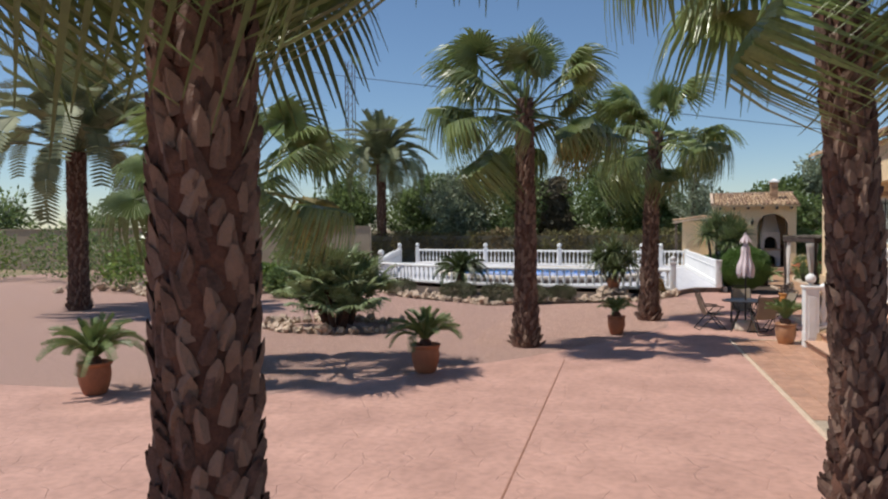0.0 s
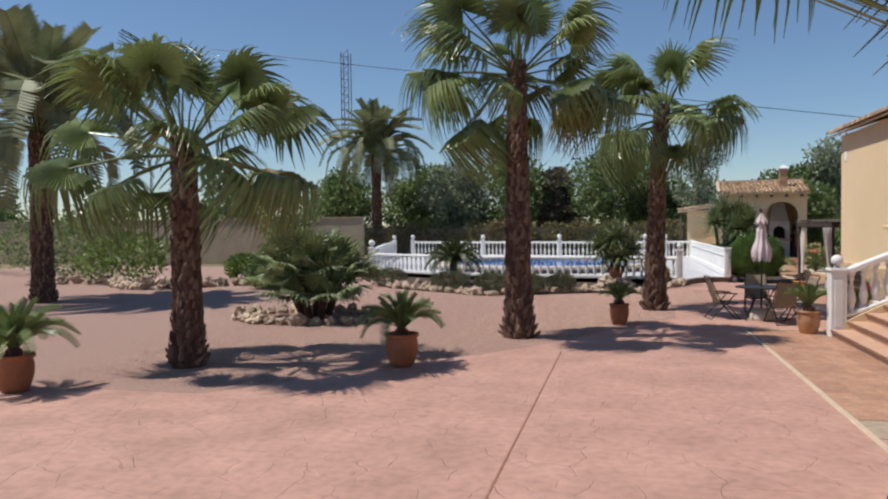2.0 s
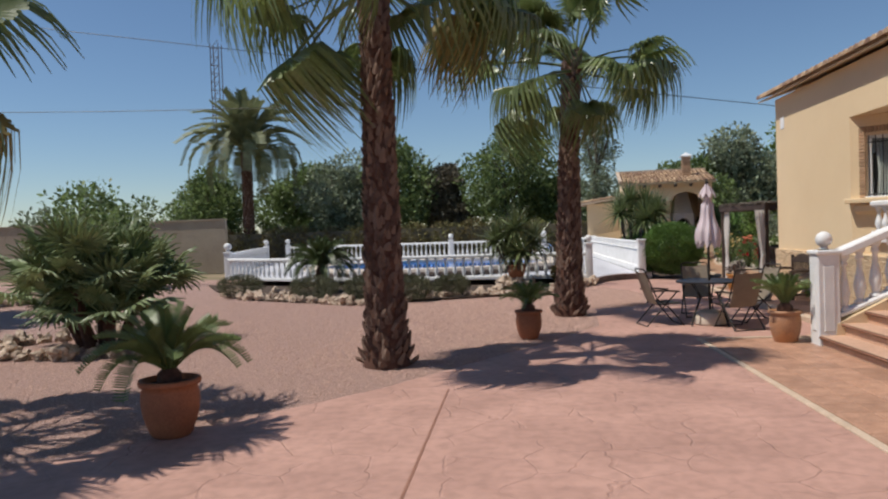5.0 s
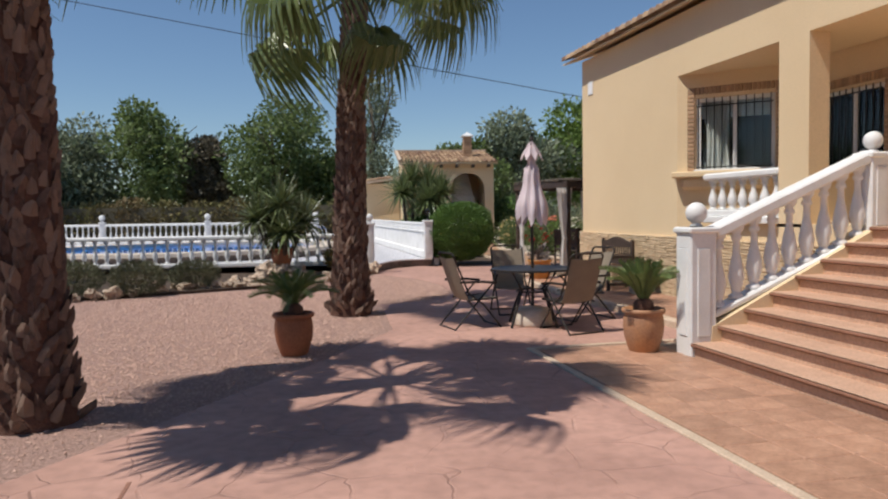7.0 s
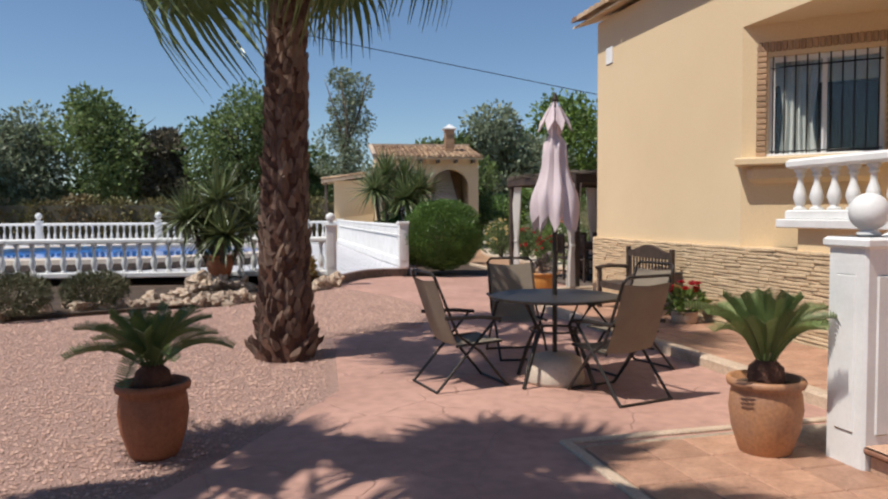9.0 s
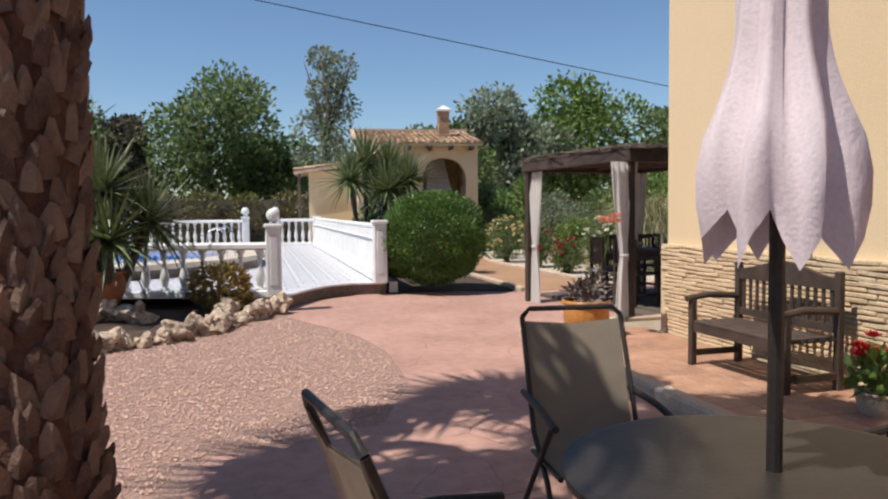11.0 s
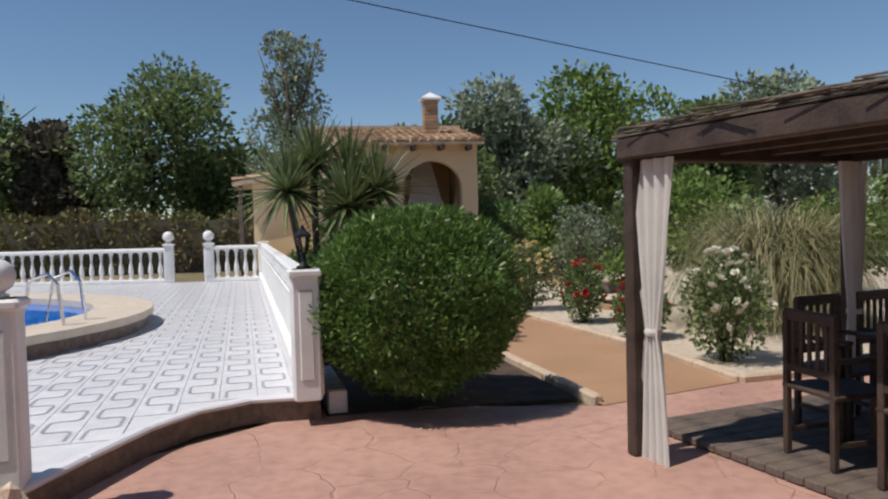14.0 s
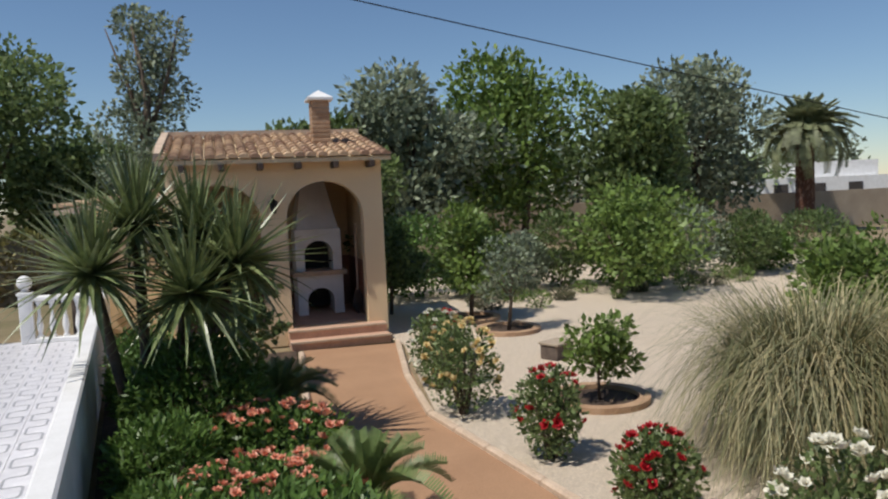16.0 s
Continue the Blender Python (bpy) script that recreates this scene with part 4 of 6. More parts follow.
def feather_leaf(seed, L=1.0, n=34, w=0.17, arch=0.35, vee=35, lw=0.012):
    """A pinnate leaf along +x with paired stiff leaflets on an arching rib."""
    q = random.Random(seed); g = Geo()
    rib = [Vector((L * t, 0, arch * L * (math.sin(t * 2.0) * 0.55 - t * t * 0.55))) for t in np.linspace(0, 1, 9)]
    g.tube(rib, [0.014 * L ** 0.5 * (1 - 0.8 * k / 8) for k in range(9)], 4)
    for i in range(n):
        t = 0.14 + 0.86 * i / n; f = t * 8; k = min(7, int(f)); p = rib[k].lerp(rib[k + 1], f - k); d = (rib[k + 1] - rib[k]).normalized()
        ln = w * L * math.sin(min(1, 0.28 + t * 1.15 if t < 0.5 else 1.62 - t * 1.15) * 1.57) * q.uniform(0.9, 1.1)
        for s in (-1, 1):
            o = (Vector((0, s, 0)) * 0.88 + d * 0.55 + Vector((0, 0, math.sin(math.radians(vee))))).normalized(); e = p + o * ln; sd = d * lw * L ** 0.5
            g.add([p - sd, p + sd, p + o * ln * 0.6 + sd * 0.9, e, p + o * ln * 0.6 - sd * 0.9], [(0, 1, 2, 3, 4)])
    return g.mesh("frond")


CYC = [feather_leaf(11, 0.64, 34, 0.2, 0.2, 50, 0.01), feather_leaf(12, 0.73, 34, 0.19, 0.5, 48, 0.01), feather_leaf(13, 0.75, 34, 0.19, 0.85, 45, 0.01)]
DATEL = [feather_leaf(21, 2.4, 44, 0.16, 0.3, 20, 0.02), feather_leaf(22, 2.5, 44, 0.16, 0.7, 20, 0.02), feather_leaf(23, 2.4, 44, 0.16, 1.2, 15, 0.02)]


def pot(root, h, r, material, name="pot"):
    pr = part(name, Geo().lathe([(r * .62, 0), (r * .72, h * .06), (r * .93, h * .36), (r * 1.0, h * .6), (r * .96, h * .8), (r * .9, h * .88), (r * 1.04, h * .9), (r * 1.07, h * .95), (r * 1.04, h), (r * .92, h), (r * .88, h * .9), (0.02, h * .88)], 28), material, root, smooth=True)
    part("soil", Geo().lathe([(r * .87, h * .86), (r * .87, h * .9), (0.01, h * .92)], 20), M_SOIL, root)
    return pr


def potted_cycad(x, y, seed, label, h=0.56, r=0.29, n=34, s=1.0, upright=0.0, clay=None):
    c = thing("potted_cycad", label, "potted plant", "potted cycads", pose(x, y, 0, 0, 0, seed * 77)); q = random.Random(seed)
    pot(c, h, r, clay or M_CLAY)
    part("stem", Geo().lathe([(0.09, 0), (0.105, 0.05), (0.1, 0.11), (0.05, 0.16)], 14), M_TRUNK, c, smooth=True, m=pose(0, 0, h * 0.88))
    for i in range(n):
        u = i / (n - 1); el = 78 - (88 - upright) * u + q.uniform(-6, 6); me = CYC[0 if el > 45 else 1 if el > 12 else 2]
        part("frond", me, M_CYCAD, c, m=Matrix.Translation((0, 0, h * 0.88 + 0.14)) @ pose(0, 0, 0, 0, 0, i * 137.5) @ pose(0.04, 0, 0, q.uniform(-12, 12), -el, 0) @ Matrix.Scale(s * q.uniform(0.88, 1.08), 4))
    return c


def date_palm(x, y, h, r, n, label, seed, s=1.0, name="date_palm"):
    d = thing(name, label, "palm tree", "date palms", pose(x, y, 0)); q = random.Random(seed)
    g, b = trunk_mesh(h, r, r * 0.95, seed); tr = part("trunk", g, M_TRUNK, d, smooth=True); part("bark", b, M_BOOT, tr)
    for i in range(n):
        u = i / (n - 1); el = 80 - 125 * u + q.uniform(-8, 8); me = DATEL[0 if el > 45 else 1 if el > 0 else 2]
        part("frond", me, M_DATE, d, m=Matrix.Translation((0, 0, h)) @ pose(0, 0, 0, 0, 0, i * 137.5) @ pose(0.1, 0, 0, q.uniform(-15, 15), -el, 0) @ Matrix.Scale(s * q.uniform(0.85, 1.1), 4))
    return d


def sword_leaf(L, w, bend, seed):
    g = Geo(); vs = []
    for t in (0, 0.25, 0.5, 0.75, 1.0):
        ww = w * (0.7 + t * 1.2 if t < 0.3 else 1.1 * (1 - t) + 0.04) / 2; p = Vector((L * t, 0, -bend * L * t * t)); vs += [p + Vector((0, -ww, ww * 0.5)), p, p + Vector((0, ww, ww * 0.5))]
    return g.add(vs, [(k * 3 + j, k * 3 + j + 1, k * 3 + 4 + j, k * 3 + 3 + j) for k in range(4) for j in range(2)]).mesh("blade")


SWORD = [sword_leaf(0.62, 0.062, 0.02, 1), sword_leaf(0.66, 0.064, 0.08, 2), sword_leaf(0.66, 0.064, 0.22, 3)]


def yucca(x, y, z, heads, label, potted=False, s=1.0, seed=1, n=46):
    yv = thing("yucca", label, "yucca", "yuccas", pose(x, y, z)); q = random.Random(seed); g = Geo(); tuft = Geo()
    for hx, hy, hz in heads:
        g.tube([(hx * 0.1, hy * 0.1, 0), (hx * 0.6, hy * 0.6, hz * 0.5), (hx, hy, hz)], [0.07, 0.055, 0.06], 8)
        for i in range(n):
            el = 85 - 125 * i / n + q.uniform(-8, 8)
            me = SWORD[0 if el > 40 else 1 if el > 0 else 2]; m = Matrix.Translation((hx, hy, hz)) @ pose(0, 0, 0, 0, 0, i * 137.5) @ pose(0.03, 0, 0, 0, -el, 0) @ Matrix.Scale(s * q.uniform(0.8, 1.15), 4)
            if i % 2:
                part("blade", me, M_YUCCA, yv, m=m)
            else:
                tuft.add([m @ v.co for v in me.vertices], [tuple(f.vertices) for f in me.polygons])
    tagged(part("blade_tuft", tuft, M_YUCCA, yv), kind="stuff")
    part("trunk", g, M_BARK, yv, smooth=True)
    if potted:
        pot(yv, 0.42, 0.24, M_CLAY)
    return yv


fan_palm(1.3, 1.4, 5.3, 0.25, 0.225, 34, "tall fan palm with thick reddish scaly trunk", (0.02, 0), seed=3, scale=1.25, low=-56, dry=0, bs=0.05)
fan_palm(5.15, 5.45, 5.6, 0.24, 0.2, 22, "fan palm with shaggy dark trunk beside the driveway", (-0.3, 0.1), seed=4, scale=1.2, low=-42, dry=1)
fan_palm(1.22, 14.05, 5.2, 0.27, 0.18, 35, "tall fan palm on the gravel with drooping crown", (0.0, 0), seed=5, scale=1.2, low=-44, dry=1)
fan_palm(3.93, 18.95, 5.0, 0.26, 0.17, 32, "slender fan palm beside the table", (0.2, 0), seed=6, scale=1.2, low=-38, dry=0)
fan_palm(-3.45, 10.33, 3.6, 0.24, 0.19, 30, "short fan palm with wide green crown", seed=7, scale=1.28, low=-26, dry=1)
date_palm(-13.6, 18.8, 5.0, 0.32, 46, "feathery date palm near the boundary", 8, 1.45)
date_palm(-14.5, 53, 7.4, 0.4, 54, "tall date palm behind the pool", 9, 1.7)
potted_cycad(-4.76, 8.3, 1, "cycad in a terracotta pot on the gravel", 0.5, 0.245)
potted_cycad(-0.16, 10.9, 2, "cycad with arching fronds in a terracotta pot", 0.5, 0.25, 30, 0.9)
potted_cycad(3.08, 16.1, 3, "dark green cycad in a terracotta pot", 0.44, 0.2, 30, 0.58, 14)
potted_cycad(6.55, 15.2, 4, "fresh green upright cycad in a terracotta pot", 0.45, 0.205, 30, 0.66, 38, mat("mottled ochre clay", (0.50, 0.23, 0.095), (0.34, 0.18, 0.11), 0.55, 3.5, 50, 0.1))
fb = thing("fan_palm_bush", "clumped grey green dwarf fan palm", "palm bush", m=pose(-3.8, 16.2, 0.05)); qf = random.Random(33)
SMALL = [fan_leaf(31, 0.42, 0.55, 0.12, 18), fan_leaf(32, 0.44, 0.6, 0.3, 18)]
for k in range(7):
    a = k * 0.9; hx, hy, hz = 0.6 * math.cos(a) * (k > 0), 0.6 * math.sin(a) * (k > 0), 0.45 + 0.3 * (k % 3); part("stem", Geo().tube([(hx * 0.5, hy * 0.5, 0), (hx, hy, hz)], 0.09, 8), M_TRUNK, fb)
    for i in range(26):
        el = 86 - 80 * i / 25 + qf.uniform(-10, 10); part("frond", SMALL[el < 20], M_DUSTYF, fb, m=pose(hx, hy, hz, 0, 0, i * 137.5 + k * 40) @ pose(0.03, 0, 0, qf.uniform(-20, 20), -el, 0) @ Matrix.Scale(qf.uniform(0.95, 1.3), 4))
yucca(2.98, 25.75, 0.25, [(0, 0, 1.4), (0.5, 0.15, 1.0), (-0.55, 0.1, 1.1), (0.12, -0.4, 0.8), (-0.2, 0.35, 0.85)], "dense yucca in a terracotta pot on the rocks", True, 1.22, 5, 96)
yucca(7.5, 34.0, 0.0, [(-0.45, -0.4, 2.1), (0.0, 0.1, 2.55), (0.6, 0.2, 2.4), (0.95, -0.3, 2.1), (0.45, -0.6, 1.85)], "many headed yucca beside the barbecue house", False, 1.42, 6, 116)
shrub("round_shrub", "large clipped round green shrub", 7.73, 27.98, 0.12, 0.87, 1.5, M_BUSH, 48000, 0.058, 41, "", 0.3, stems=7, shell=0.55, lobes=70)

for i, (x, y, h, w, mt, lab) in enumerate([(-4.5, 57, 8.6, 6.5, M_LEAF, "leafy green tree beyond the hedge"), (-1.4, 57, 6.6, 3.6, M_LEAFB, "brownish conifer beyond the hedge"), (2.9, 57, 9.0, 6.2, M_LEAF, "tall leafy tree with open outline"),
                                           (8.4, 51, 9.8, 3.0, M_LEAFS, "slender poplar with fluttering leaves"), (17.0, 51, 7.0, 6.0, M_LEAFS, "silvery tree behind the garden"), (21.5, 51, 8.0, 6.0, M_LEAFL, "bright green tree behind the garden"), (29.0, 50, 7.8, 6.5, M_LEAFS, "silvery spreading tree behind the garden"),
                                           (25, 48, 6.2, 4.5, M_LEAF, "dark rounded tree behind the garden"), (-9.5, 58, 7.2, 6.0, M_LEAFS, "grey green tree beyond the pool"), (-19, 57, 6.6, 6.5, M_LEAF, "dark leafy tree beyond the pool"), (-13, 60, 7.0, 6.0, M_LEAF, "dense tree behind the date palm"), (6.0, 58, 5.2, 5.5, M_LEAF, "low leafy tree beyond the hedge"), (13.5, 50, 5.5, 4.5, M_LEAF, "leafy tree behind the barbecue house")]):
    tree("tree", lab, x, y, h, w, mt, 8000 if w > 3.1 else 5200, 0.27 if w > 3 else 0.17, i + 1)
# hedge
q_ = np.random.default_rng(77)
cl = [leaves(1500, (x, 51.5 - x * 0.1, 1.15 + 0.1 * math.sin(x)), (1.3, 0.75, 1.15), 0.2, 0.5, 0.65, 0.3, 6, seed=int(x * 3) + 200) for x in np.arange(-24, 8, 1.9)]
hd = thing("hedge", "clipped brownish green conifer hedge", "hedge", kind="stuff"); part("foliage", leaf_mesh("foliage", cl), M_HEDGE, hd)
part("core", Geo().box((-8, 52.3, 0.95), (32, 0.9, 1.9), -5.7), M_LEAFB, hd)
setting("boundary_wall", Geo().box((-27, 40, 1.3), (32, 0.25, 2.6)).box((-27, 40, 2.63), (32, 0.35, 0.07)), M_BOUND, "plain rendered boundary wall", "wall")
setting("boundary_wall_east", Geo().box((45, 55, 1.0), (50, 0.25, 2.0), -8), M_BOUND, "pale rendered boundary wall beyond the garden", "wall")


# ---- barbecue house ----
BM = pose(8.08, 39.78, 0, 0, 0, -6)
bbq = thing("barbecue_house", "small cream barbecue house with two arches and tiled roof", "outbuilding", m=BM)


def arch_wall(x0, x1, z0, z1, y0, y1, holes, n=14):
    """A wall along x with arched openings (left, right, springing height), built as solid strips round the holes."""
    g = Geo(); xs = x0
    for a, b, sp in holes:
        slab(xs, a, y0, y1, z0, z1, g); r = (b - a) / 2; c = (a + b) / 2
        top = [(c - r * math.cos(math.pi * i / n), sp + r * 0.92 * math.sin(math.pi * i / n)) for i in range(n + 1)]
        for (u0, w0), (u1, w1) in zip(top, top[1:]):
            g.add([(u0, y0, w0), (u1, y0, w1), (u1, y0, z1), (u0, y0, z1), (u0, y1, w0), (u1, y1, w1), (u1, y1, z1), (u0, y1, z1)], [(0, 1, 2, 3), (5, 4, 7, 6), (0, 4, 5, 1), (3, 2, 6, 7)])
        xs = b
    slab(xs, x1, y0, y1, z0, z1, g)
    return g.weld()


part("wall", arch_wall(0.0, 3.95, 0.3, 3.5, 0, 0.3, [(0.18, 1.62, 2.42), (2.1, 3.56, 2.42)]), M_STUCCO, bbq, "cream wall with two round arches")
for b_ in ((0, 3.95, 2.7, 2.95, 0, 4.0), (3.7, 3.95, 0.3, 2.7, 0, 3.6), (0, 0.22, 0.3, 2.7, 0, 3.6), (0.0, 3.95, 0.0, 0.3, 0, 0.3)):
    part("wall", slab(*b_), M_STUCCO, bbq)
g = Geo(); slab(0.22, 3.7, 2.68, 2.7, 0.3, 1.45, g); slab(3.68, 3.7, 0.3, 2.68, 0.3, 1.45, g); slab(0.22, 0.24, 0.3, 2.68, 0.3, 1.45, g)
part("dado", g, M_STEPD, bbq, "brown painted dado")
part("floor", slab(0.22, 3.7, 0.3, 2.7, 0.0, 0.32), M_STEP, bbq, "terracotta floor")
for i, (z, y) in enumerate(((0.16, -0.62), (0.32, -0.3))):
    part("step", slab(2.0, 3.85, y, 0.0, 0, z), M_STEP, bbq, "terracotta step"); part("nosing", slab(1.98, 3.87, y - 0.03, y + 0.02, z - 0.03, z + 0.008), M_KERB, bbq, "pale step edge")
part("ceiling", slab(0.1, 3.9, 0.1, 2.8, 3.42, 3.48), M_WOOD, bbq)
RB = part("roof", Geo().add([(-0.12, -0.38, 3.44), (4.07, -0.38, 3.44), (4.07, 3.05, 4.12), (-0.12, 3.05, 4.12), (-0.12, -0.38, 3.52), (4.07, -0.38, 3.52), (4.07, 3.05, 4.2), (-0.12, 3.05, 4.2)], [(3, 2, 1, 0), (4, 5, 6, 7), (0, 1, 5, 4), (1, 2, 6, 5), (2, 3, 7, 6), (3, 0, 4, 7)]), M_STUCCO, bbq)
part("roof_tile", roof_tiles(-0.12, 4.1, -0.44, 3.1, 3.5, 4.2, "y", 0.2, 0.36, 0.08), M_ROOF, RB, "weathered barrel clay tiles")
part("roof_edge", Geo().box((-0.1, 1.33, 3.9), (0.14, 3.6, 0.14), m=pose(-0.1, 1.33, 3.93, 11, 0, 0)), M_KERB, RB, "pale verge"); part("roof_edge", Geo().box((0, 0, 0), (4.3, 0.14, 0.12), m=pose(1.97, 3.08, 4.28)), M_KERB, RB)
for i in range(6):
    part("rafter", Geo().box((0.3 + i * 0.68, -0.2, 3.38), (0.1, 0.5, 0.12), 0, 0.01), M_WOOD, bbq, "dark rafter end")
ch = part("chimney", Geo().box((3.0, 1.3, 4.3), (0.36, 0.36, 0.9), 0, 0.01), M_BRICK, bbq, "brick chimney with white cap")
part("cap", Geo().box((3.0, 1.3, 4.78), (0.52, 0.52, 0.06), 0, 0.01).add([(2.74, 1.04, 4.81), (3.26, 1.04, 4.81), (3.26, 1.56, 4.81), (2.74, 1.56, 4.81), (3.0, 1.3, 4.98)], [(0, 1, 4), (1, 2, 4), (2, 3, 4), (3, 0, 4)]), M_WHITE, ch, "white pyramid cap")
for i in range(9):
    part("brick_course", Geo().box((3.0, 1.3, 3.95 + i * 0.09), (0.375, 0.375, 0.065), 0, 0.008), M_BRICK, ch)
fp = part("fireplace", arch_wall(2.38, 3.34, 0.32, 1.16, 1.5, 2.4, [(2.58, 3.14, 0.62)]), M_WHITE, bbq, "whitewashed masonry barbecue")
part("oven", arch_wall(2.38, 3.34, 1.22, 2.12, 1.55, 2.4, [(2.56, 3.16, 1.6)]), M_WHITE, fp); part("worktop", slab(2.3, 3.42, 1.4, 2.5, 1.15, 1.24), M_KERB, fp, "stone worktop")
part("firebox", slab(2.5, 3.2, 2.25, 2.45, 0.4, 2.1), M_IRON, fp, "sooty back"); part("hood", Geo().add([(2.42, 1.6, 2.12), (3.3, 1.6, 2.12), (3.3, 2.68, 2.12), (2.42, 2.68, 2.12), (2.66, 2.1, 3.42), (3.06, 2.1, 3.42), (3.06, 2.68, 3.42), (2.66, 2.68, 3.42)], [(0, 1, 5, 4), (1, 2, 6, 5), (2, 3, 7, 6), (3, 0, 4, 7), (3, 2, 1, 0)]), M_WHITE, fp, "tapered white hood")
part("grill_bar", Geo().tube([(2.56, 1.7, 1.42), (3.16, 1.7, 1.42)], 0.012, 6).tube([(2.56, 1.9, 1.42), (3.16, 1.9, 1.42)], 0.012, 6), M_IRON, fp)
paddle = thing("bread_paddle", "long wooden paddle leaning inside the arch", "paddle", m=BM @ pose(3.58, 1.2, 0.32, 4, 0, 0))
part("handle", Geo().tube([(0, 0, 0.5), (0, 0, 1.9)], 0.02, 8), M_KERB, paddle); part("blade", Geo().lathe([(0.02, 0), (0.1, 0.12), (0.12, 0.3), (0.03, 0.55)], 14, m=Matrix.Diagonal((1, 0.2, 1, 1))), M_WOOD, paddle)
lampw = thing("wall_lantern", "small dark iron wall lantern", "lantern", m=BM @ pose(1.86, -0.0, 2.62))
part("bracket", Geo().tube([(0, 0, 0.2), (0, -0.12, 0.24), (0, -0.13, 0.14)], 0.012, 6), M_IRON, lampw); part("lamp_body", Geo().lathe([(0.03, -0.1), (0.05, -0.06), (0.075, 0.1), (0.09, 0.11), (0.02, 0.17)], 6, c=(0, -0.13, 0)), M_IRON, lampw)
annex = thing("annex", "low cream annex with tiled lean-to roof", "outbuilding", m=pose(6.35, 41.9, 0, 0, 0, -6))
part("wall", slab(0.3, 1.9, 0, 2.0, 0, 2.75), M_STUCCO, annex); part("roof", Geo().box((0.85, 0.95, 2.86), (2.1, 2.4, 0.1), m=pose(0.85, 0.95, 2.84, 0, -8, 0)), M_KERB, annex); part("roof_tile", roof_tiles(-0.2, 1.8, -0.25, 2.15, 2.76, 3.02, "x", 0.2, 0.36, 0.08), M_ROOF, annex)
part("post", Geo().box((-0.02, 0.05, 1.35), (0.1, 0.1, 2.7), 0, 0.01), M_GREYWOOD, annex, "weathered timber post")

# ---- pergola ----
PM = pose(9.14, 23.68, 0, 0, 0, 8)
perg = thing("pergola", "dark timber pergola with reed roof", "pergola", m=PM)
PW, PD, PH = 2.0, 2.5, 1.95
for x, y in ((0, 0), (PW, 0), (0, PD), (PW, PD)):
    part("post", Geo().box((x, y, PH / 2), (0.09, 0.09, PH), 0, 0.012), M_WOOD, perg)
for y in (-0.02, PD + 0.02):
    part("beam", Geo().box((PW / 2, y, PH + 0.05), (PW + 0.14, 0.11, 0.14), 0, 0.012), M_WOOD, perg)
for x in (-0.03, PW + 0.03):
    part("beam", Geo().box((x, PD / 2, PH + 0.06), (0.09, PD + 0.14, 0.14), 0, 0.012), M_WOOD, perg)
for i in range(4):
    part("joist", Geo().box((0.25 + i * 0.48, PD / 2, PH + 0.08), (0.06, PD + 0.12, 0.1), 0, 0.008), M_WOOD, perg)
g = Geo(); qr = random.Random(3)
for i in range(1500):
    x = qr.uniform(-0.1, PW + 0.1); y = qr.uniform(0.0, PD); a = qr.uniform(-0.25, 0.25); L = qr.uniform(0.3, 0.7); z = PH + 0.145 + qr.uniform(0, 0.045)
    g.tube([(min(max(x - L / 2 * math.sin(a), -0.14), PW + 0.14), y - L / 2 * math.cos(a), z), (x + L / 2 * math.sin(a), y + L / 2 * math.cos(a), z + qr.uniform(-0.02, 0.03))], 0.006, 4)
tagged(part("thatch", g, M_REED, perg, "ragged grey reed thatch"), kind="stuff")
part("reed_mat", slab(-0.08, PW + 0.08, -0.1, PD + 0.1, PH + 0.134, PH + 0.146), M_REED, perg)
for i, (x, y, rz) in enumerate(((0.03, PD - 0.15, 90), (-0.1, -0.02, 15), (PW - 0.1, PD - 0.12, 20), (PW - 0.1, 0.15, 20))):
    c = thing("curtain", "white muslin curtain tied to the pergola post", "curtain", "pergola curtains", PM @ pose(x, y, PH - 0.02, 0, 0, rz))
    part("cloth", drape(0.42, 1.96, 4, 0.04, lambda t: 0.2 + (0.85 * (1 - t / 0.56) ** 0.7 if t < 0.56 else 0.5 * ((t - 0.56) / 0.44) ** 0.5)), M_CLOTH, c, smooth=True); part("tie", Geo().lathe([(0.052, -0.02), (0.058, 0), (0.052, 0.02)], 12, c=(0, 0, -1.1)), M_CLOTH, c)
dk = thing("deck", "low dark timber deck under the pergola", "deck", m=PM)
pl = Geo().box((0, 0, 0.03), (2.9, 0.135, 0.05), 0, 0.006).mesh("plank")
for i in range(20):
    part("plank", pl, M_GREYWOOD, dk, m=pose(1.9, 0.25 + i * 0.14, 0))


